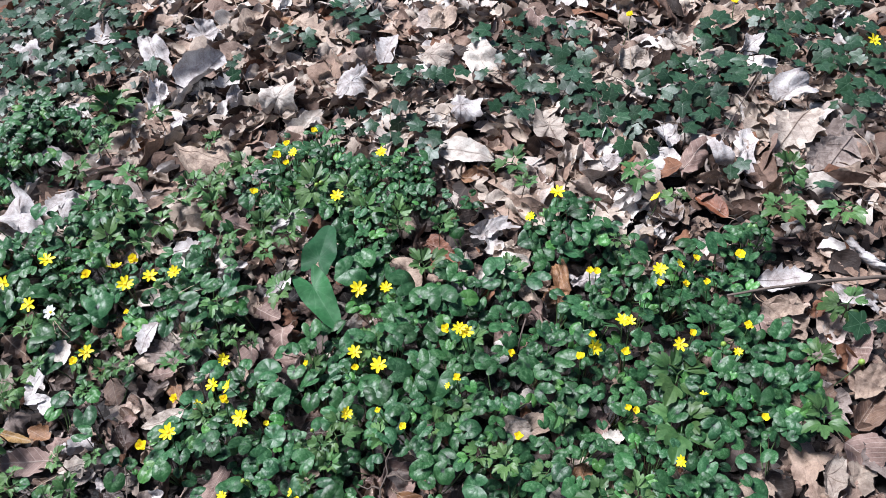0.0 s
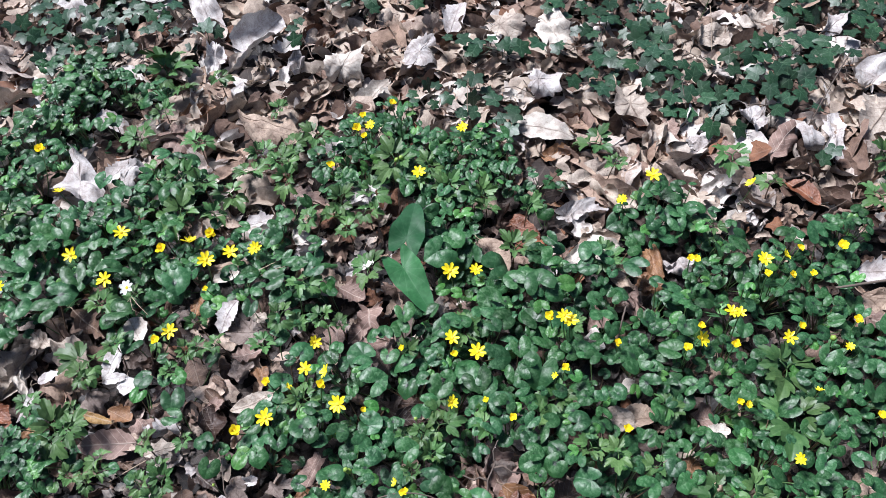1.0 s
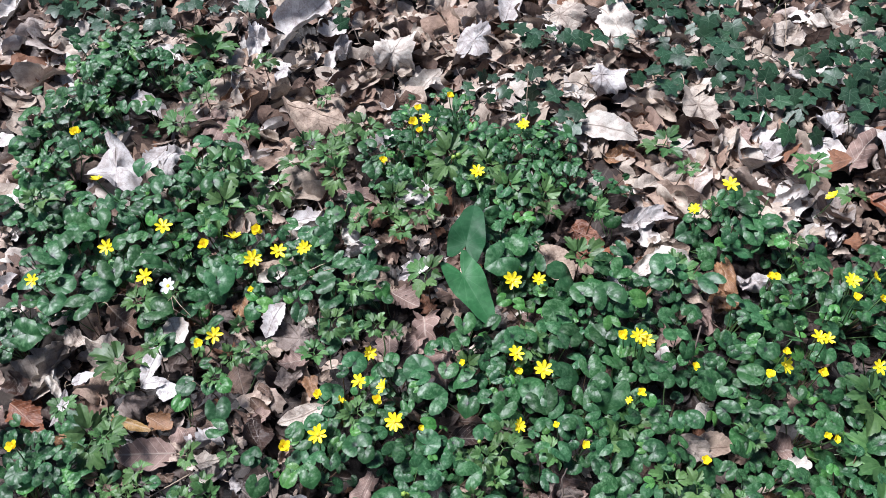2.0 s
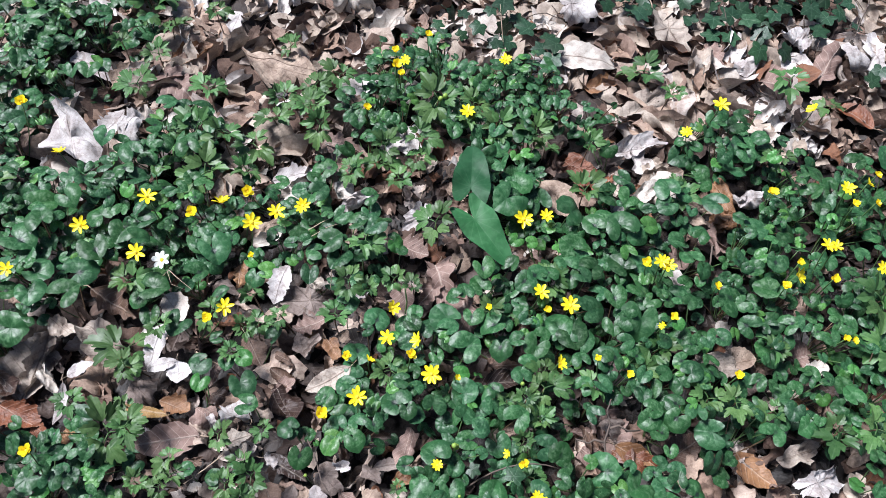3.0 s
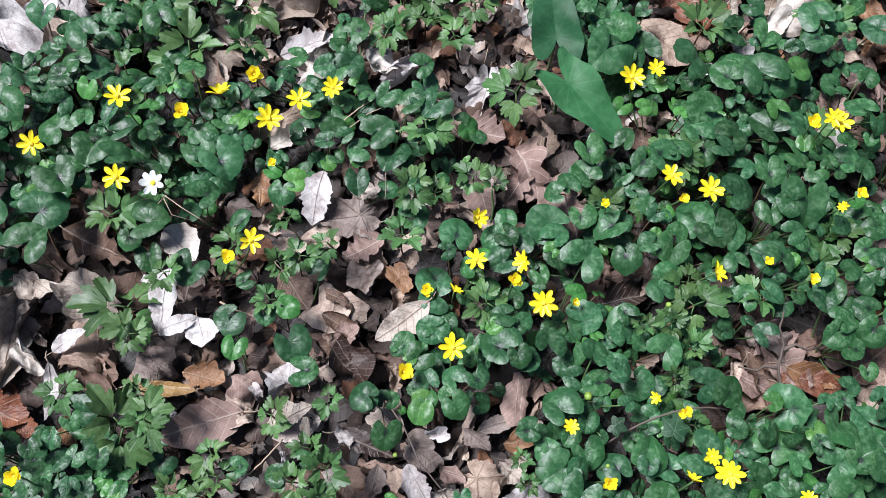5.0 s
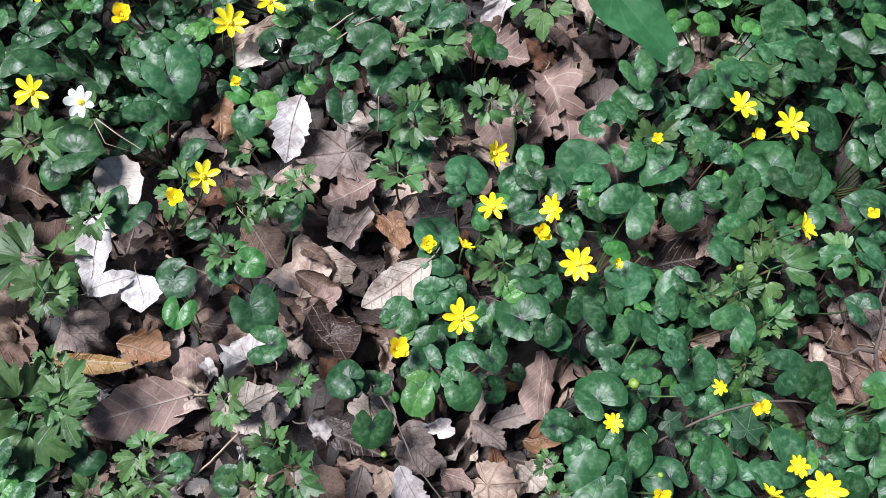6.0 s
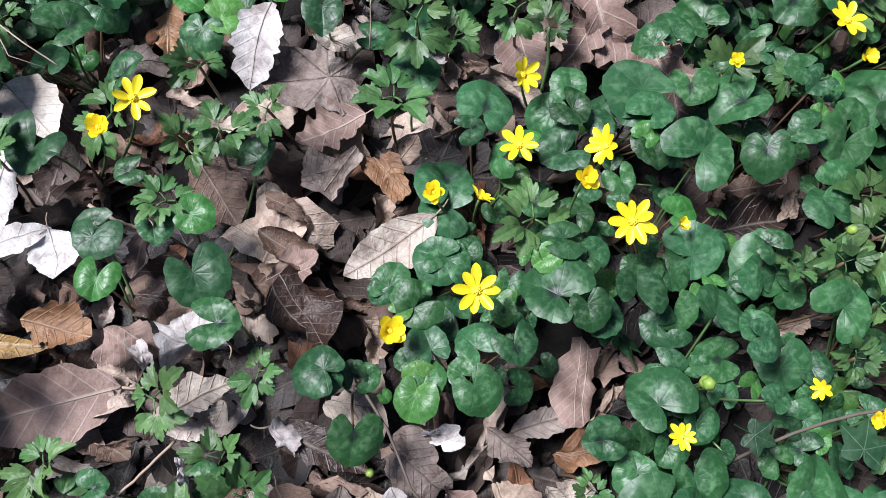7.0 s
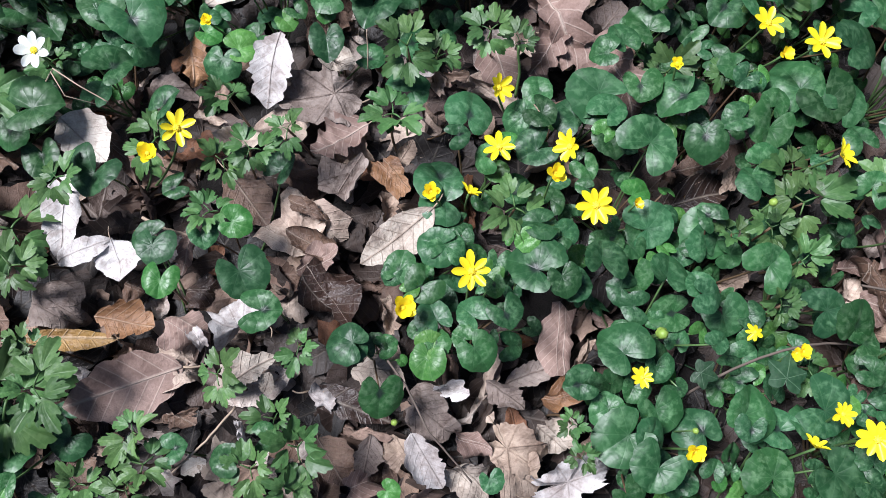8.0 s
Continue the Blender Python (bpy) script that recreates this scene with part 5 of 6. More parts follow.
clearing(-36.3, 75.9, 2.9)
clearing(-50.6, 106, 4.8)
clearing(-48.1, 93.5, 3.8)
clearing(-92.6, 68.6, 5.9)
clearing(-94.1, 109.6, 4.6)
clearing(-85.3, 113, 4.7)
clearing(10.4, 82.3, 3.1)
clearing(-74.8, 57.3, 3.8)
clearing(-56.5, 101.7, 4.7)
clearing(2, 91.8, 3.2)
clearing(10.1, 39.7, 3.9)
clearing(2.6, 42.2, 3.6)
clearing(-6.1, 43.2, 3.2)
clearing(-15.1, 49.4, 4.6)


def in_front(x, y):
    """The stretch of the bed where the single leaves are known; only undergrowth is added there."""
    return 0.36 + 0.10 * abs(x + 0.5) < y < 0.70 - 0.25 * (x + 0.107) and -0.82 < x < -0.26 + 0.43 * (y - 0.35)


def fill_patches():
    """Leaves by chance over the patches, none on top of one another."""
    taken = [(x, y) for x, y, *_ in GREEN]
    grid = {}
    for p in taken:
        grid.setdefault((int(p[0] // 0.03), int(p[1] // 0.03)), []).append(p)
    for _ in range(FILL_TRIES):
        cx, cy, radius, cover = PATCHES[rng.integers(len(PATCHES))]
        a, r = uni(0, 6.3), radius * math.sqrt(uni(0, 1.15))
        x, y = cx + r * math.cos(a), cy + r * math.sin(a)
        if uni() > cover or any(math.hypot(x - p, y - q) < s * uni(0.85, 1.1) for p, q, s in CLEARINGS):
            continue
        if any(math.hypot(x - p, y - q) < r * 0.8 for p, q, r in FALLEN):
            continue
        size = (uni(0.016, 0.034) if uni() < 0.8 else uni(0.030, 0.041)) * (0.8 if y > 0.97 and x > -0.6 else 1.0)
        i, j = int(x // 0.03), int(y // 0.03)
        near = [p for di in (-1, 0, 1) for dj in (-1, 0, 1) for p in grid.get((i + di, j + dj), ())]
        if any(math.hypot(x - p, y - q) < FILL_SPACE * size / 0.028 for p, q in near):
            continue
        grid.setdefault((i, j), []).append((x, y))
        low = in_front(x, y)
        if low and uni() < 0.25:
            continue
        GREEN.append((x, y, ground_height(x, y) + (uni(0.030, 0.062) if low else uni(0.060, 0.100) if uni() < 0.6 else uni(0.022, 0.060)), size * (0.85 if low else 1.0), None, False))
        if len(GREEN) >= FILL_MOST:
            break


fill_patches()


def litter(name, label, count, shapes, material, lifts, lean, wide, near, sizes, fine=()):
    """A bed of withered leaves, too many to count; thinner where plants push through it and where a larger leaf lies on top. near: how close it comes."""
    verts, faces, uvs, base = [], [], [], 0
    for i in range(count):
        far = i > count * 0.78
        x, y = uni(-1.35, 1.05) + rng.normal(0, 0.12), uni(near, 1.9) + rng.normal(0, 0.12)
        if name == "bleached_litter" and y < 0.95 and i % 4:
            y = uni(0.95, 1.9)
        # the darkened low layer gathers under the plant bed
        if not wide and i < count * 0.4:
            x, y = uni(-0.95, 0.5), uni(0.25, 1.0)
        if far:
            a, r = uni(0, 6.3), 0.85 + abs(rng.normal(0, 1.1))
            x, y = -0.15 + 1.3 * r * math.cos(a), 1.0 + 1.1 * r * math.sin(a)
        if wide and not far:
            inside = any(math.hypot(x - p, y - q) < r for p, q, r, _ in PATCHES) and not any(math.hypot(x - p, y - q) < r for p, q, r in CLEARINGS)
            if inside and uni() < 0.80 or any(math.hypot(x - p, y - q) < r * 0.40 for p, q, r in FALLEN):
                continue
        if wide and y < 0.92 and x < -0.1 and not far and uni() < 0.40:
            continue
        close = fine and y < 1.0 and -0.95 < x < 0.55 and not far
        v, f, u = (fine if close else shapes)[rng.integers(len(fine if close else shapes))]
        size = uni(*sizes) * (1.3 if far else (1.5 if y > 1.0 else 0.92))
        m = np.array(upright(x, y, ground_height(x, y) + uni(*lifts), uni(0, 6.3), abs(rng.normal(0, lean)), uni(0, 6.3), size))
        p = (v - [0, 0.5, 0]) @ m[:3, :3].T + m[:3, 3]
        floor = ground_height(x, y) - 0.003
        under = p[:, 2] < floor
        p[under, 2] = floor + 0.2 * (p[under, 2] - floor)
        verts.append(p)
        uvs.append(u)
        faces += [tuple(k + base for k in face) for face in f]
        base += len(v)
    mesh = smooth_mesh(name, np.concatenate(verts), faces, np.concatenate(uvs), material)
    tagged(new(name, mesh), label, "leaf litter", kind="stuff")


def crumb():
    """A small bent fragment."""
    verts, faces, uvs = scrap_shape(2, 9)
    verts[:, 0] *= uni(0.4, 1.0)
    return bend(crumple(verts, 0.08), uni(-2.5, 2.5), uni(0, 3.1)), faces, uvs


KINDS = ["oak", "scrap", "maple", "oakbig", "scrap", "curl", "oak", "scrap"]
FINE = [dry_shape(KINDS[i % 8], None, 1.6) for i in range(64)]
litter("damp_litter", "low layer of rotting leaves on the soil, coloured dark for shade under the plants", LOW_COUNT, [dry_shape(KINDS[i % 8], None, 0.7, True) for i in range(48)], SHADED_LITTER,
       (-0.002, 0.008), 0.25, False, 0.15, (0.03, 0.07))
litter("leaf_litter", "loose bed of curled brown and beige withered leaves", LITTER_COUNT, [dry_shape(KINDS[i % 8], None, 1.5, True) for i in range(140)], LITTER,
       (0.004, 0.022), 0.5, True, 0.15, (0.032, 0.072), FINE)
litter("leaf_crumbs", "crumbled fragments of withered leaves over the litter", CRUMB_COUNT, [crumb() for _ in range(40)], LITTER,
       (0.008, 0.026), 0.6, True, 0.15, (0.010, 0.030))
litter("bleached_litter", "scattered curled bleached leaves on the litter", PALE_COUNT, [dry_shape(KINDS[i % 8], None, 1.6, True) for i in range(60)], BLEACHED,
       (0.014, 0.030), 0.5, True, 0.2, (0.028, 0.062), FINE)


def petal_mesh(name, material, length, width, droop):
    verts, faces, uvs = blade(width / 2, 0.0, 1, 1.0, 10, 4)
    for i in range(11):
        s = i / 10
        half = width / 2 * (0.34 + 0.66 * min(1.0, s / 0.5)) * (1 if s < 0.6 else math.sqrt(max(0.02, 1 - ((s - 0.6) / 0.40) ** 2)))
        for j in range(5):
            verts[i * 5 + j, :2] = ((j / 2 - 1) * half, s + 0.05 * abs(j / 2 - 1) * half)
    verts[:, 2] = 0.9 * verts[:, 0] ** 2 / width + droop * verts[:, 1] ** 2
    return smooth_mesh(name, verts * length, faces, uvs, material)


PETALS = [petal_mesh("petal", PETAL, 0.5, uni(0.38, 0.46), uni(-0.14, 0.12)) for _ in range(5)]
WHITES = [petal_mesh("petal", WHITE_PETAL, 0.5, uni(0.48, 0.56), uni(-0.1, 0.1)) for _ in range(3)]


def heart_mesh(material):
    """The middle of a flower: a knobbly dome ringed by stamens; the flower is 1 across."""
    bm = bmesh.new()
    bmesh.ops.create_icosphere(bm, subdivisions=2, radius=0.075)
    for v in bm.verts:
        v.co *= 1 + 0.18 * noise.noise(v.co * 40)
        v.co.z = v.co.z * 0.8 + 0.05
    for k in range(22):
        a, lean = 2.4 * k, 0.35 + 0.3 * (k % 3)
        m = Matrix.Rotation(a, 4, "Z") @ Matrix.Rotation(lean, 4, "X") @ Matrix.Translation((0, 0, 0.075))
        bmesh.ops.create_cone(bm, segments=4, radius1=0.010, radius2=0.022, depth=0.09, matrix=m, cap_ends=True)
    mesh = bpy.data.meshes.new("flower")
    bm.to_mesh(mesh)
    bm.free()
    mesh.materials.append(material)
    mesh.polygons.foreach_set("use_smooth", [True] * len(mesh.polygons))
    return mesh


def bud_mesh():
    bm = bmesh.new()
    bmesh.ops.create_icosphere(bm, subdivisions=2, radius=0.5)
    for v in bm.verts:
        ridge = 1 + 0.10 * math.cos(5 * math.atan2(v.co.y, v.co.x))
        v.co = Vector((v.co.x * 0.85 * ridge, v.co.y * 0.85 * ridge, v.co.z * 1.1 + 0.3))
    mesh = bpy.data.meshes.new("flower_bud")
    bm.to_mesh(mesh)
    bm.free()
    mesh.materials.append(BUD)
    mesh.polygons.foreach_set("use_smooth", [True] * len(mesh.polygons))
    return mesh


HEART, BUD_MESH = heart_mesh(STAMEN), bud_mesh()


def bloom(plant, base, x, y, z, size, state):
    """A flower on its stem. base: where the stem leaves the ground."""
    tilt = {"open": uni(0.05, 0.45), "white": 0.35, "cup": uni(0.1, 0.5), "side": uni(0.6, 0.95), "bud": uni(0, 0.4)}[state]
    towards = {"side": uni(0, 6.3)}.get(state, uni(-2.9, -0.3))
    m = upright(x, y, z, uni(0, 6.3), tilt, towards, size)
    inverse = m.inverted()
    if state == "bud":
        head = new("flower_bud", BUD_MESH)
        tagged(head, "closed yellow-green bud")
    else:
        head = new("flower", HEART)
    hang(head, plant, plant.matrix_basis.inverted() @ m)
    if state in ("open", "side", "white"):
        count = 7 if state == "white" else int(rng.integers(7, 10))
        for k in range(count):
            rise = uni(0.10, 0.42) if state != "side" else uni(0.3, 0.62)
            p = new("petal", (WHITES if state == "white" else PETALS)[rng.integers(3)])
            turn = Matrix.Rotation(2 * math.pi * (k + uni(-0.16, 0.16)) / count, 4, "Z")
            hang(p, head, turn @ Matrix.Translation((0, 0.03, 0)) @ Matrix.Rotation(rise, 4, "X") @ Matrix.Scale(uni(0.86, 1.08), 4))
    elif state == "cup":
        for k in range(9):
            rise = uni(0.55, 0.8) if k % 2 else uni(0.8, 1.1)
            p = new("petal", PETALS[rng.integers(5)])
            turn = Matrix.Rotation(2 * math.pi * (k + uni(-0.2, 0.2)) / 9, 4, "Z")
            hang(p, head, turn @ Matrix.Translation((0, 0.04, -0.04)) @ Matrix.Rotation(rise, 4, "X") @ Matrix.Diagonal((1.7, 1.05, 1.05, 1)))
    foot = inverse @ Vector(base)
    below = Vector((0, 0, -0.06 if state != "cup" else -0.14))
    v, f = tube([p for p in arc(foot, below, (inverse.to_3x3() @ Vector((x - base[0], y - base[1], 0))) * 0.16 + Vector((0, 0, -0.15)), 7)], 0.0011 / size, 0.0009 / size)
    hang(new("stem", smooth_mesh("stem", v, f, None, STALK)), head, Matrix())


def celandines():
    """Groups leaves and flowers into plants that share a root."""
    roots = []
    order = rng.permutation(len(GREEN))
    for i in order:
        x, y = GREEN[i][0] + uni(-0.01, 0.01), GREEN[i][1] + uni(-0.01, 0.01)
        if all(math.hypot(x - p, y - q) > ROOT_SPACE for p, q in roots):
            roots.append((x, y))
    spots = np.array(roots)
    plants = []
    for x, y in roots:
        plant = new("celandine_plant")
        plant.empty_display_size = 0.02
        plant.matrix_basis = Matrix.Translation((x, y, ground_height(x, y)))
        plants.append(plant)
    tally = [[0, 0] for _ in plants]
    for x, y, z, size, known, fresh in GREEN:
        k = int(np.argmin(np.hypot(spots[:, 0] - x, spots[:, 1] - y)))
        tally[k][0] += 1
        base = Vector((roots[k][0] + uni(-0.006, 0.006), roots[k][1] + uni(-0.006, 0.006), ground_height(*roots[k]) + 0.002))
        for bx, by, bz, _, _ in BLOOMS:
            if abs(x - bx) < 0.026 and -0.055 < y - by < 0.025:
                z = max(0.0, min(z, bz - 0.020))
        out = math.atan2(y - base.y, x - base.x)
        facing = out + rng.normal(0, 0.9) if known is None else known
        tilt, to = abs(rng.normal(0.14, 0.30 if known is None else 0.16)), (-1.6 + rng.normal(0, 1.4))
        m = upright(x, y, z, facing, tilt, to, size)
        young = fresh or known is None and size < 0.024 and uni() < 0.16
        leaf = new("leaf", (YOUNG_MESHES if young else LEAF_MESHES)[rng.integers(4 if young else 22)])
        hang(leaf, plants[k], plants[k].matrix_basis.inverted() @ m)
        inverse = m.inverted()
        v, f = tube(arc(inverse @ base, Vector((0, 0.0, -0.012)), Vector((0, -0.12, -0.22)), 5), 0.0010 / size, 0.0008 / size, 4)
        hang(new("leaf_stalk", smooth_mesh("leaf_stalk", v, f, None, STALK if uni() < 0.7 else REDSTALK)), leaf, Matrix())
    for x, y, z, size, state in BLOOMS:
        if state == "white":
            continue
        k = int(np.argmin(np.hypot(spots[:, 0] - x, spots[:, 1] - y)))
        tally[k][1] += 1
        bx, by = roots[k] if math.hypot(roots[k][0] - x, roots[k][1] - y) < 0.09 else (x + uni(-0.02, 0.02), y + uni(-0.01, 0.02))
        bloom(plants[k], (bx, by, ground_height(bx, by)), x, y, z, size, state)
    for plant, (leaves, flowers) in zip(plants, tally):
        words = "celandine with glossy marbled heart-shaped leaves"
        words += " and no flower" if not flowers else (" and one yellow flower" if flowers == 1 else " and several yellow flowers")
        tagged(plant, words, "celandine", "celandines on the wood floor")


celandines()

# ---- wood anemones: deeply cut leaves in whorls ----
def anemone_leaf_mesh():
    """A leaf of three cut leaflets, of unit reach."""
    verts, faces, uvs, base = [], [], [], 0
    for side, reach in ((-1.0, 0.86), (0.0, 1.0), (1.0, 0.86)):
        v, f, u = fan([(0, 1.0), (6, 0.97), (9, 0.87), (13, 0.91), (18, 0.84), (23, 0.62), (26, 0.62), (31, 0.78), (37, 0.76), (41, 0.66), (46, 0.64), (53, 0.48), (62, 0.24), (80, 0.05)], 3, 60, 0, 0.0, 0.015, 80)
        x, y = v[:, 0] * uni(0.70, 1.0), v[:, 1].copy()
        v[:, 2] = 0.5 * np.abs(x) - uni(0.1, 0.75) * y * y + 0.25 * y + 0.03 * np.sin(9 * x + 4 * y)
        x, y = x * 0.80, y * 0.80 + 0.16
        turn = side + uni(-0.2, 0.2)
        c, s = math.cos(turn), math.sin(turn)
        p = np.stack([c * x + s * y, -s * x + c * y, v[:, 2] * 0.8], axis=1) * reach
        p[:, 1] += 0.26
        verts.append(p)
        uvs.append(u)
        faces += [tuple(k + base for k in face) for face in f]
        base += len(v)
    v, f = tube(arc((0, 0, 0), (0, 0.36, 0.02), (0, 0, 0.04), 4), 0.030, 0.022, 4)
    verts.append(np.array(v))
    uvs.append(np.full((len(v), 2), 0.3))
    faces += [tuple(k + base for k in face) for face in f]
    return smooth_mesh("leaf", np.concatenate(verts), faces, np.concatenate(uvs), ANEMONE)


CUT_LEAVES = [anemone_leaf_mesh() for _ in range(6)]


def anemone(x, y, spread, flowering=False):
    """A wood anemone: a bare stem with a whorl of three cut leaves; centimetres."""
    x, y, size = x / 100, y / 100, spread / 100 * 0.68
    top = uni(0.066, 0.096)
    plant = new("wood_anemone")
    plant.empty_display_size = 0.02
    rx, ry = x + uni(-0.015, 0.015), y + uni(-0.01, 0.02)
    plant.matrix_basis = Matrix.Translation((rx, ry, ground_height(rx, ry)))
    head = Vector((x - rx, y - ry, top))
    v, f = tube(arc((0, 0, 0), head, (uni(-0.004, 0.004), uni(-0.004, 0.004), 0), 5), 0.0012, 0.0010)
    hang(new("stem", smooth_mesh("stem", v, f, None, REDSTALK)), plant, Matrix())
    first = uni(0, 6.3)
    for k in range(3):
        m = Matrix.Translation(head) @ Matrix.Rotation(first + k * 2.09 + uni(-0.3, 0.3), 4, "Z") @ Matrix.Rotation(uni(-0.5, 0.9), 4, "X") @ Matrix.Rotation(uni(-0.35, 0.35), 4, "Y") @ Matrix.Scale(size * uni(0.62, 1.0), 4)
        hang(new("leaf", CUT_LEAVES[rng.integers(6)]), plant, m)
    if flowering:
        for bx, by, bz, bsize, state in BLOOMS:
            if state == "white":
                bloom(plant, (rx, ry, ground_height(rx, ry)), bx, by, bz, bsize, state)
    tagged(plant, "wood anemone with deeply cut green leaves" + (" and one white flower" if flowering else ", without a flower"), "wood anemone", "wood anemones")


for white in [b for b in BLOOMS if b[4] == "white"]:
    anemone(white[0] * 100, white[1] * 100 + 1.0, 3.2, True)
anemone(-80.9, 69.3, 7)
anemone(-80.6, 66, 5)
anemone(-81.3, 137.3, 7.2)
anemone(-69.3, 133.5, 4.2)
anemone(-77, 131.6, 5.3)
anemone(-85.1, 126.7, 4.3)
anemone(-79.4, 125.7, 5)
anemone(-81.8, 116.6, 5.7)
anemone(-69.9, 114.6, 5.7)
anemone(-72.1, 106.8, 6.7)
anemone(-76.8, 107.1, 5.3)
anemone(-67.7, 105, 5.3)
anemone(-63.4, 104.4, 5.8)
anemone(-58.1, 113.2, 6.5)
anemone(-59.9, 108.7, 5.5)
anemone(-52.1, 105.7, 5.3)
anemone(-48.2, 118.9, 5.7)
anemone(-56.5, 126.7, 5.2)
anemone(-70.3, 96.9, 7)
anemone(-63.9, 96.6, 5.2)
anemone(-47.5, 96.2, 5)
anemone(-42.9, 96.5, 5.3)
anemone(-40.3, 92.9, 5.2)
anemone(6, 113.8, 6.3)
anemone(22.6, 91.6, 6.2)
anemone(35.4, 100.7, 4.8)
anemone(8.1, 105.5, 4.2)
anemone(-8.3, 96.9, 4.2)
anemone(-102.9, 98.8, 5.5)
anemone(-27.3, 104.2, 5.3)
anemone(-22.7, 102.7, 5.5)
anemone(-36.2, 99.8, 5.3)
anemone(-41.8, 100.1, 4.7)
anemone(-26, 107.8, 4.8)
anemone(-6.9, 60, 5.5)
anemone(9.4, 58.1, 5)
anemone(-2.7, 51.5, 5.3)
anemone(0.9, 50.5, 4.5)
anemone(13.7, 45, 5.7)
anemone(-10, 56.8, 3.8)
anemone(6.7, 49.3, 3.8)
anemone(18.8, 44.7, 4.5)
anemone(-69.2, 73.2, 4.9)
anemone(-66.1, 66.1, 3.5)
anemone(-62.9, 73.8, 3.8)
anemone(-64.5, 69.7, 3.8)
anemone(-62.3, 69.8, 3.4)
anemone(-59.3, 70.4, 3.3)
anemone(-51.7, 69.1, 4)
anemone(-49.4, 74, 4.3)
anemone(-47.1, 73.7, 3.4)
anemone(-42.9, 74.1, 4.1)
anemone(-40.4, 73.9, 3.1)
anemone(-44.8, 60.7, 5)
anemone(-29.8, 68.8, 4.3)
anemone(-24.4, 55.6, 5.3)
anemone(-23.8, 58.3, 3.8)
anemone(-29.6, 55, 3.6)
anemone(-27, 54.6, 3.1)
anemone(-25.6, 51.7, 3.6)
anemone(-28.4, 49, 3.1)
anemone(-27.9, 44.3, 3.3)
anemone(-24.9, 67.6, 3.3)
anemone(-76.1, 71.2, 3.6)
anemone(-79.4, 56.6, 4.3)
anemone(-78.2, 49.9, 3.1)
anemone(-73.9, 52.2, 3.6)
anemone(-73.4, 49.9, 4.3)
anemone(-75, 48.6, 3)
anemone(-67.7, 54.4, 3.8)
anemone(-64.7, 50.6, 3.6)
anemone(-63.4, 48.3, 4.2)
anemone(-66.7, 47.8, 3)
anemone(-64.3, 45.7, 3.3)
anemone(-62.1, 55, 2.8)
anemone(-45.3, 45, 2.1)
anemone(-45.3, 42.7, 2.1)
anemone(-79.6, 59.6, 2.9)
anemone(-53.4, 109.1, 5.4)
anemone(-37, 96.5, 4.5)
anemone(-46.5, 80.6, 6.3)
anemone(-35.8, 83, 6.4)
anemone(-81.2, 79.6, 5.3)
anemone(-11.2, 88.1, 6)
anemone(-20.1, 72.5, 4.9)
anemone(-17.4, 55.2, 4.6)
anemone(-81.8, 56.6, 6.6)
anemone(-15.7, 97.2, 4.6)
anemone(-52.5, 112.9, 4.7)
anemone(-87.2, 61.3, 4.3)
anemone(-82.2, 141.9, 10.1)
anemone(-52.7, 115.3, 6.8)
anemone(52.2, 95.4, 8)
anemone(62.3, 93.3, 7.9)
anemone(57.3, 106.4, 6.3)
anemone(56.9, 74.3, 6.3)
anemone(48.6, 64.3, 5.2)
anemone(46.9, 54.8, 6.6)
anemone(27.2, 55.9, 9.1)
anemone(-3.8, 72.6, 5.5)
anemone(27.9, 63.4, 7.8)
anemone(-32.1, 108.1, 6.5)
anemone(-16.5, 100.9, 6.3)
anemone(29.1, 105.9, 6.3)
anemone(3.5, 86.1, 5.9)

# ---- ivy creeping over the litter ----
def ivy_mesh():
    """A shallowly five-lobed leaf with its stalk, of unit size."""
    verts, faces, uvs = fan([(0, 1.0), (12, 0.80), (28, 0.58), (44, 0.70), (57, 0.86), (72, 0.66), (93, 0.50), (112, 0.60), (126, 0.66), (148, 0.50), (168, 0.32), (180, 0.12)], 4, 44)
    x, y = verts[:, 0].copy(), verts[:, 1].copy()
    verts[:, 0] *= uni(0.95, 1.2)
    r = np.hypot(x, y)
    verts[:, 2] = uni(-0.05, 0.2) * np.abs(x) - uni(0.0, 0.25) * r * r + 0.03 * np.sin(6 * x + uni(0, 6)) * r
    v, f = tube(arc((0, 0, 0.0), (uni(-0.3, 0.3), -0.75, -0.75), (0, 0.0, -0.08), 4), 0.026, 0.034, 4)
    faces = faces + [tuple(k + len(verts) for k in face) for face in f]
    verts, uvs = np.concatenate([verts, np.array(v)]), np.concatenate([uvs, np.full((len(v), 2), 0.3)])
    return smooth_mesh("leaf", verts * 0.60, faces, uvs, IVY)


IVY_MESHES = [ivy_mesh() for _ in range(7)]


def ivy_leaf(vine, x, y, z, size):
    m = upright(x, y, z + ground_height(x, y), uni(0, 6.3), abs(rng.normal(0.1, 0.42)), -1.6 + rng.normal(0, 1.2), size)
    hang(new("leaf", IVY_MESHES[rng.integers(7)]), vine, vine.matrix_basis.inverted() @ m)


def ivy_vine(points, leaves):
    """A runner through points, with leaves of (x, y, z, size)."""
    start = Vector(points[0])
    vine = new("ivy_vine")
    vine.empty_display_size = 0.02
    vine.matrix_basis = Matrix.Translation(start)
    v, f = tube([Vector(p) - start for p in points], 0.0012, 0.0008)
    hang(new("runner", smooth_mesh("runner", v, f, None, BARK)), vine, Matrix())
    for x, y, z, size in leaves:
        ivy_leaf(vine, x, y, z, size)
    tagged(vine, "ivy runner with dark green pale-veined lobed leaves", "ivy", "ivy runners")


IVY_TAKEN = []


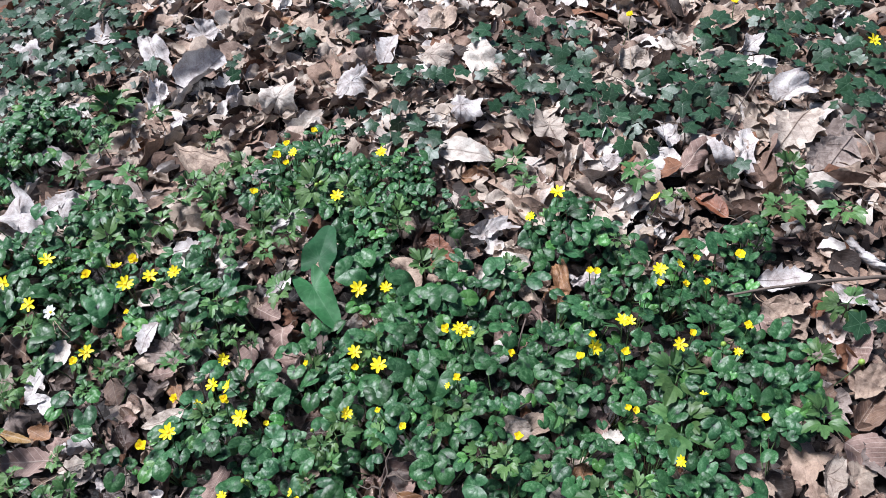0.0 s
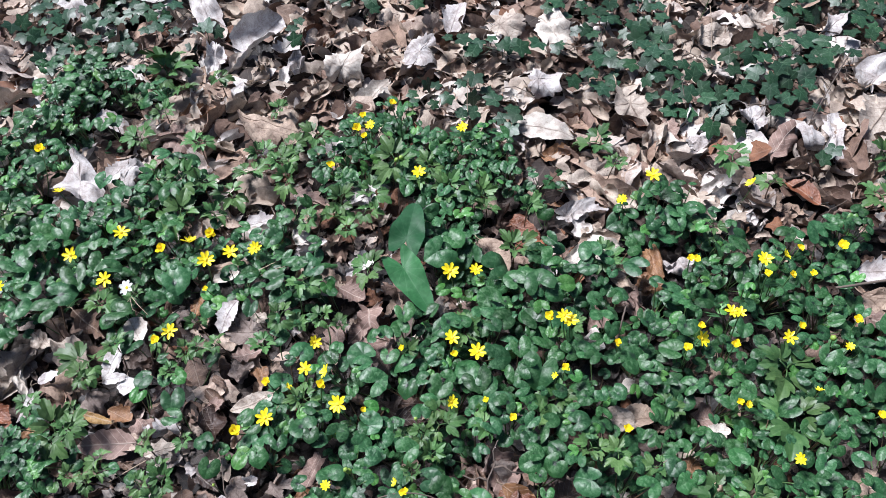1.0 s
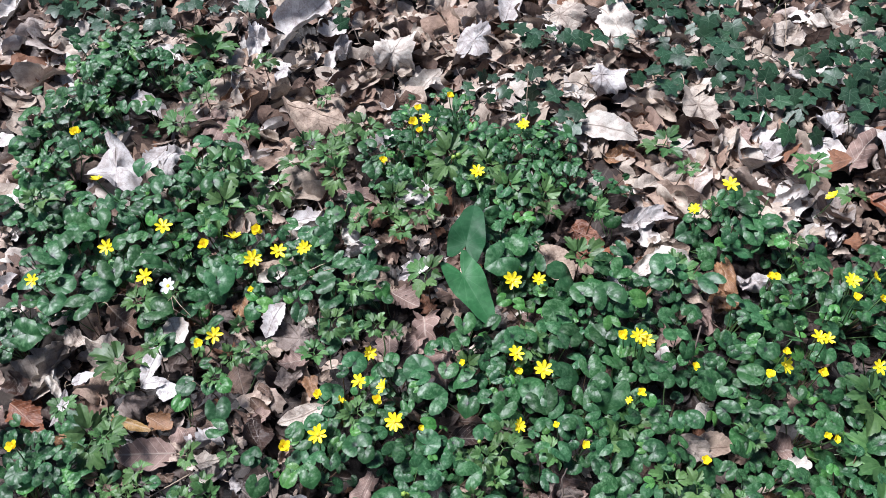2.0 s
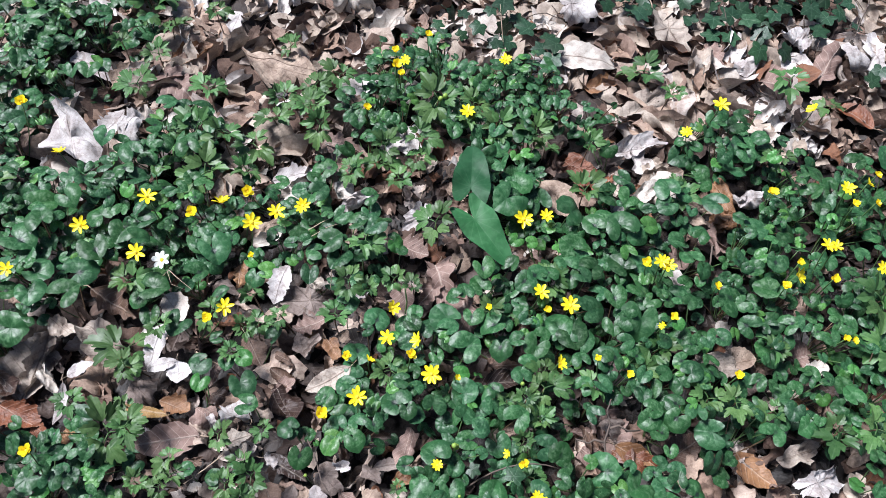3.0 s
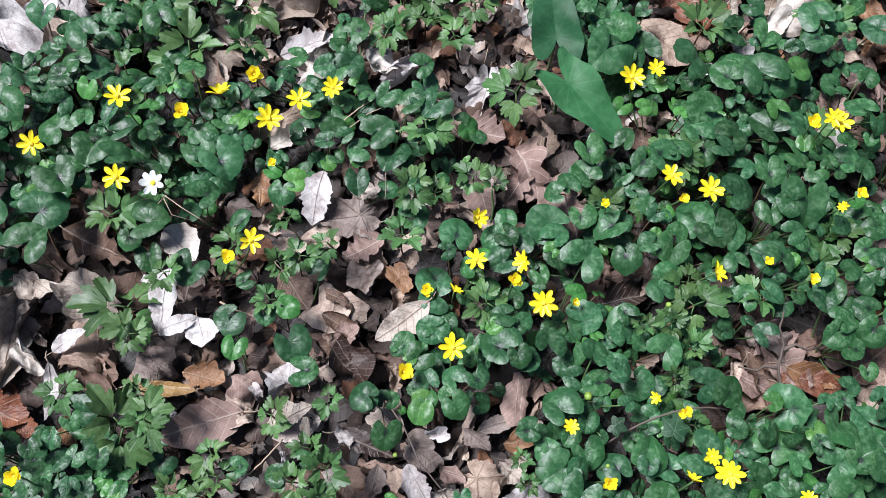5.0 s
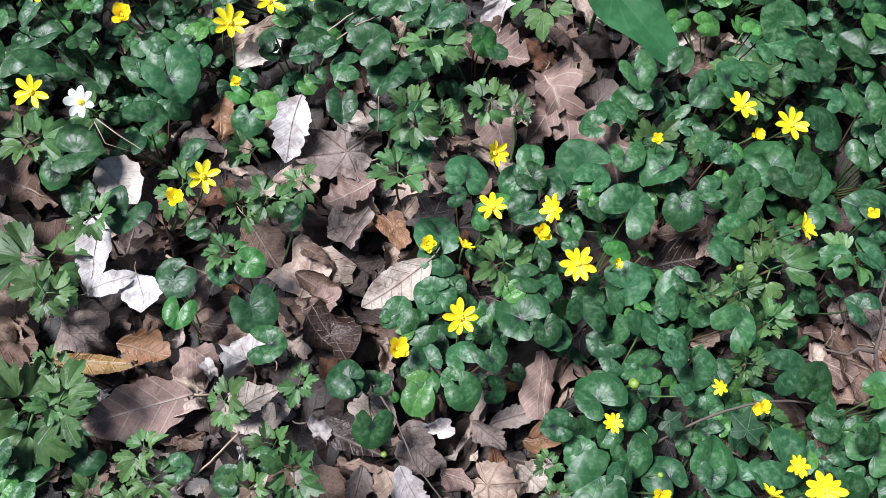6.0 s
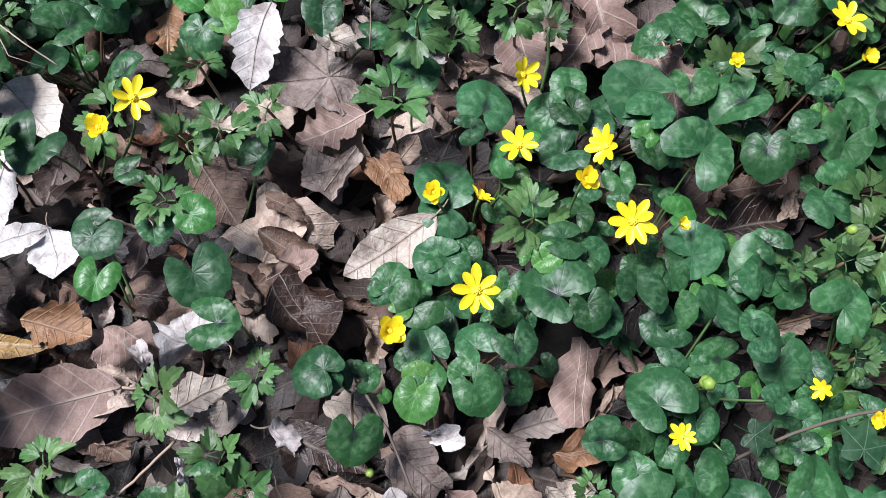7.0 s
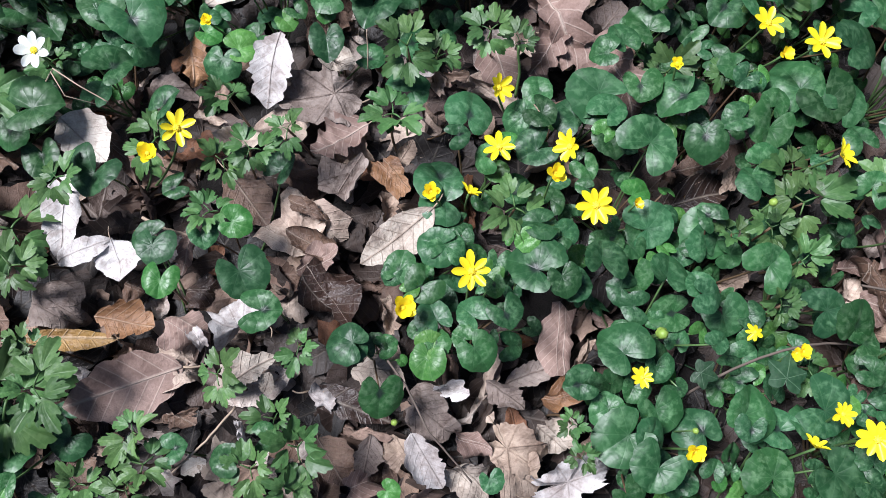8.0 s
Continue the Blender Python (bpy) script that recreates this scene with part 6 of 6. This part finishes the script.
def ivy_bed(x, y, radius):
    """Runners by chance over a round bed; centimetres."""
    x, y, radius = x / 100, y / 100, radius / 100
    for _ in range(max(1, round(radius * radius * 3.14 / 0.0045))):
        a, r = uni(0, 6.3), radius * math.sqrt(uni())
        px, py, way = x + r * math.cos(a), y + r * math.sin(a), uni(0, 6.3)
        points, leaves = [], []
        for k in range(9):
            points.append((px, py, ground_height(px, py) + 0.036 + 0.006 * math.sin(k * 1.3 + a)))
            for _ in range(3):
                lx, ly = px + rng.normal(0, 0.018), py + rng.normal(0, 0.018)
                if math.hypot(lx - x, ly - y) < radius * 1.1 and all(math.hypot(lx - p, ly - q) > 0.6 * r for p, q, r in FALLEN) and all(math.hypot(lx - p, ly - q) > 0.0250 for p, q in IVY_TAKEN):
                    IVY_TAKEN.append((lx, ly))
                    leaves.append((lx, ly, uni(0.044, 0.074), uni(0.030, 0.052)))
            way += rng.normal(0, 0.45)
            px, py = px + 0.02 * math.cos(way), py + 0.02 * math.sin(way)
        if leaves:
            ivy_vine(points, leaves)


ivy_bed(2.6, 150.9, 5.7)
ivy_bed(18.9, 137.1, 4.8)
ivy_bed(33.3, 130, 5.7)
ivy_bed(46.2, 130.5, 5.6)
ivy_bed(70.6, 147.2, 5.9)
ivy_bed(59.1, 155, 5.5)
ivy_bed(78, 136.5, 5)
ivy_bed(-108.2, 168.1, 10.5)
ivy_bed(-92.1, 161.7, 6.4)
ivy_bed(-18.6, 129.8, 4.3)
ivy_bed(-15.2, 138.8, 4.2)
ivy_bed(11.9, 133.1, 3.3)
ivy_bed(-103.7, 165, 18)
ivy_bed(-86.7, 165.4, 11.1)
ivy_bed(-78.8, 155.6, 6.7)
ivy_bed(-103, 149.8, 9.2)
ivy_bed(20.5, 150.9, 9)
ivy_bed(14.6, 155.9, 7.8)
ivy_bed(38.9, 127.7, 11.7)
ivy_bed(46.1, 134.2, 10.8)
ivy_bed(25.2, 129, 7.1)
ivy_bed(55.2, 142.9, 9.9)
ivy_bed(70.4, 149.4, 8.8)
ivy_bed(78.2, 150.6, 11.3)
ivy_bed(83, 136, 7.2)
ivy_bed(-24.8, 127.7, 5.4)
ivy_bed(-15.1, 124.1, 7)
ivy_bed(4.6, 140.5, 7.4)
ivy_bed(-43, 162.6, 5.4)
ivy_bed(-29.9, 171.5, 8.4)
ivy_bed(-58, 153.3, 5.3)
ivy_bed(27.3, 120.2, 4.6)
ivy_bed(-10.4, 142.1, 5)
ivy_bed(6.4, 130.9, 4.8)
ivy_bed(47.1, 108.8, 3.2)
ivy_bed(59.8, 101.8, 4.2)
ivy_bed(-106.7, 179.7, 16)
ivy_bed(59.1, 67.5, 3.6)
ivy_bed(74.9, 125.8, 5.7)
ivy_bed(-19.3, 145, 3.8)
ivy_vine([tuple(p) for p in arc((-0.364, 0.448, 0.01), (-0.227, 0.447, 0.02), (0, 0.012, 0.03), 8)], [(-0.358, 0.460, 0.085, 0.022), (-0.308, 0.441, 0.095, 0.032)])

# ---- arum: two large arrow-shaped leaves ----
def arum(x, y, z, tip_x, tip_y, tip_z, wide):
    """A leaf from its stalk joint to its tip; centimetres."""
    a, b = Vector((x, y, z)) / 100, Vector((tip_x, tip_y, tip_z)) / 100
    size = (b - a).length
    verts, faces, uvs = fan([(0, 1.0), (7, 0.96), (16, 0.84), (28, 0.66), (45, 0.53), (70, 0.46), (100, 0.44), (124, 0.48), (138, 0.53), (149, 0.46), (160, 0.22), (170, 0.09), (180, 0.04)], 6, 72)
    u, v = verts[:, 0].copy(), verts[:, 1].copy()
    verts[:, 0] *= wide
    verts[:, 2] = 0.20 * np.abs(u) - 0.12 * np.clip(v, 0, 1) ** 2 + 0.055 * np.sin(8 * v + 4 * np.abs(u) + 1.5 * np.sign(u)) * np.abs(u) * 3
    plant = new("arum_plant")
    plant.empty_display_size = 0.02
    root = Vector((a.x + 0.004, a.y + 0.012, ground_height(a.x, a.y)))
    plant.matrix_basis = Matrix.Translation(root)
    along = (b - a).normalized()
    side = along.cross(Vector((0.0, -0.25, 1))).normalized()
    up = side.cross(along)
    m = Matrix((side, along, up)).transposed().to_4x4()
    m.translation = a
    m = m @ Matrix.Scale(size, 4)
    leaf = new("leaf", smooth_mesh("leaf", verts, faces, uvs, ARUM))
    hang(leaf, plant, plant.matrix_basis.inverted() @ m)
    v, f = tube(arc(m.inverted() @ root, (0, 0, -0.01), (0, -0.06, -0.05), 6), 0.028, 0.02)
    hang(new("leaf_stalk", smooth_mesh("leaf_stalk", v, f, None, STALK)), leaf, Matrix())
    tagged(plant, "wild arum with a large plain green arrow-shaped leaf", "arum", "arum leaves")


arum(-29.6, 88.7, 7, -28.1, 96.3, 8, 0.86)
arum(-30, 82.6, 7, -25.6, 75.1, 5.5, 0.72)

# ---- twigs and dry stalks ----
def twig(name, label, category, material, r0, r1, points, forks=()):
    """A twig through a few points, roughened along its way; centimetres."""
    points = [Vector(p) / 100 for p in points]
    whole = [points[0]]
    for a, b in zip(points, points[1:]):
        whole += [a.lerp(b, s / 6) + Vector(rng.normal(0, min(0.0009, r0 / 700), 3)) for s in range(1, 7)]
    start = whole[0]
    v, f = tube([p - start for p in whole], r0 / 100, r1 / 100, 7)
    ob = new(name, smooth_mesh(name, v, f, None, material))
    ob.matrix_world = Matrix.Translation(start)
    for fork in forks:
        v, f = tube([Vector(p) / 100 - start for p in fork], r1 * 1.1 / 100, r1 * 0.5 / 100, 5)
        hang(new("side_twig", smooth_mesh("side_twig", v, f, None, material)), ob, Matrix())
    return tagged(ob, label, category)


twig("stick", "dark bare stick propped over pale fallen leaves", "stick", BARK, 0.20, 0.40, [(37.5, 75.2, 8.6), (45, 75.6, 9.6), (53, 76.0, 10.0), (62, 76.1, 10.2), (80, 75.6, 10.3), (112, 73, 1.5)])
twig("forked_twig", "brown forked twig lying on a fallen leaf", "twig", BARK, 0.09, 0.19, [(-16.0, 52.8, 5.8), (-16.8, 51.4, 5.2), (-16.6, 49.8, 4.3), (-17.7, 47.8, 3.5), (-17.8, 45.6, 2.6), (-19, 43.5, 1.5)],
     [[(-16.7, 49.4, 4.1), (-15.4, 49.6, 4.2), (-14.2, 48.8, 3.8), (-12.4, 48.9, 3.2)], [(-17.7, 47.8, 3.5), (-18.8, 48.4, 3.2), (-19.6, 48.1, 2.9), (-21.2, 49.0, 2.6)],
      [(-17.8, 46.2, 2.9), (-16.8, 45.2, 2.6), (-16.4, 44.0, 2.2)]])
twig("twig", "thin dark twig leaning on the litter", "twig", BARK, 0.16, 0.10, [(58.9, 133.1, 6), (53.8, 126.2, 4.6), (48.6, 118.9, 2.4)])
twig("twig", "thin upright dry stalk in the ivy", "twig", STRAW, 0.09, 0.07, [(33.5, 147.3, 8), (33.7, 143.6, 5.5), (33.6, 139.7, 2)])
twig("grass_stalk", "thin pale dry grass stalk", "stalk", STRAW, 0.08, 0.05, [(-18.2, 121.3, 2), (-18.4, 124.2, 5), (-18.0, 129.2, 6.5)])
twig("grass_stalk", "bent pale dry grass stalk among ivy", "stalk", STRAW, 0.08, 0.05, [(-58.7, 175, 5), (-56.9, 169.6, 6), (-54.1, 164.3, 3)])
twig("dry_stalk", "brown dry leaf stalk over the litter", "stalk", BARK, 0.09, 0.06, [(-56.4, 52.4, 4.6), (-55.6, 50.4, 4.7), (-54.9, 47, 4.2), (-53.6, 44.6, 3.6), (-52.9, 43.1, 3)])
twig("dry_stalk", "pale dry stalk over dark litter", "stalk", STRAW, 0.09, 0.07, [(-67.2, 52.2, 3.4), (-69.5, 50.4, 3.8), (-72.2, 49.0, 3.2)])
twig("dry_stalk", "twisted straw-coloured dry stalk", "stalk", STRAW, 0.13, 0.10, [(-71.6, 68.0, 1.6), (-70, 66.6, 1.8), (-68.3, 65.7, 1.2)])
twig("tendril", "arched pale brown dry tendril", "stalk", STRAW, 0.06, 0.045, [(-76.4, 79.2, 4), (-74.8, 79.2, 6), (-73.2, 77.4, 6), (-71.6, 76.1, 5)], [[(-75.0, 79.0, 6), (-74.6, 77.4, 5), (-72.6, 76.4, 4.6)]])
twig("twig", "thin curved pale twig on the litter", "twig", STRAW, 0.10, 0.08, [(72, 115.1, 4.5), (73.6, 112.2, 4), (74.2, 109.7, 3)])
twig("green_stem", "thin upright pale green stem among leaves", "stem", STALK, 0.13, 0.09, [(-41.8, 69.9, 3.0), (-41.5, 70.8, 5.2), (-41.6, 71.7, 7.5)])
twig("dry_stalk", "thin brown dry stalk beside a grey leaf", "stalk", STRAW, 0.06, 0.05, [(-52.3, 75.4, 2.5), (-52.0, 76.2, 4.0), (-51.8, 77.0, 5.5)])
twig("dry_stalk", "straight pale stalk between leaves", "stalk", STRAW, 0.08, 0.07, [(-55.4, 84.9, 4), (-53, 86.1, 4.4), (-50.3, 87.3, 4.4)])
twig("dry_stalk", "straight pale stalk between leaves", "stalk", STRAW, 0.07, 0.06, [(-54.9, 84.1, 3.6), (-52.2, 85.4, 4), (-49.9, 86.0, 4)])
twig("twig", "fine brown twig among fallen leaves", "twig", BARK, 0.08, 0.06, [(40.6, 91, 3), (43.4, 93.6, 5), (46.9, 95.6, 5)])
twig("twig", "fine brown twig among fallen leaves", "twig", BARK, 0.09, 0.06, [(24.2, 128, 6), (24.4, 125, 4.5), (24.8, 122.4, 2.5)])
twig("twig", "short dark twig upright in the celandine", "twig", BARK, 0.16, 0.12, [(5.6, 75.2, 5), (4.6, 72.6, 4.5), (3.8, 70, 3)])


def seed_head(x, y, z, size, label):
    """A small round green fruit on a stalk; centimetres."""
    x, y, z, size = x / 100, y / 100, z / 100, size / 100
    fruit = new("seed_head", BUD_MESH)
    m = upright(x, y, z, 0, 0.2, -1.5, size)
    fruit.matrix_world = m
    v, f = tube(arc(m.inverted() @ Vector((x + 0.004, y + 0.003, ground_height(x, y))), (0, 0, -0.2), (0.1, 0, 0), 4), 0.0008 / size, 0.0007 / size, 4)
    hang(new("stem", smooth_mesh("stem", v, f, None, STALK)), fruit, Matrix())
    tagged(fruit, label, "seed head")


seed_head(-57.0, 48.4, 2.6, 0.6, "small round bright green fruit among fallen leaves")
seed_head(-27.7, 55.8, 7.0, 0.7, "pale green closed flower head in the leaves")
seed_head(-38.0, 42.5, 6.0, 0.5, "tiny yellow-green bud above celandine leaves")
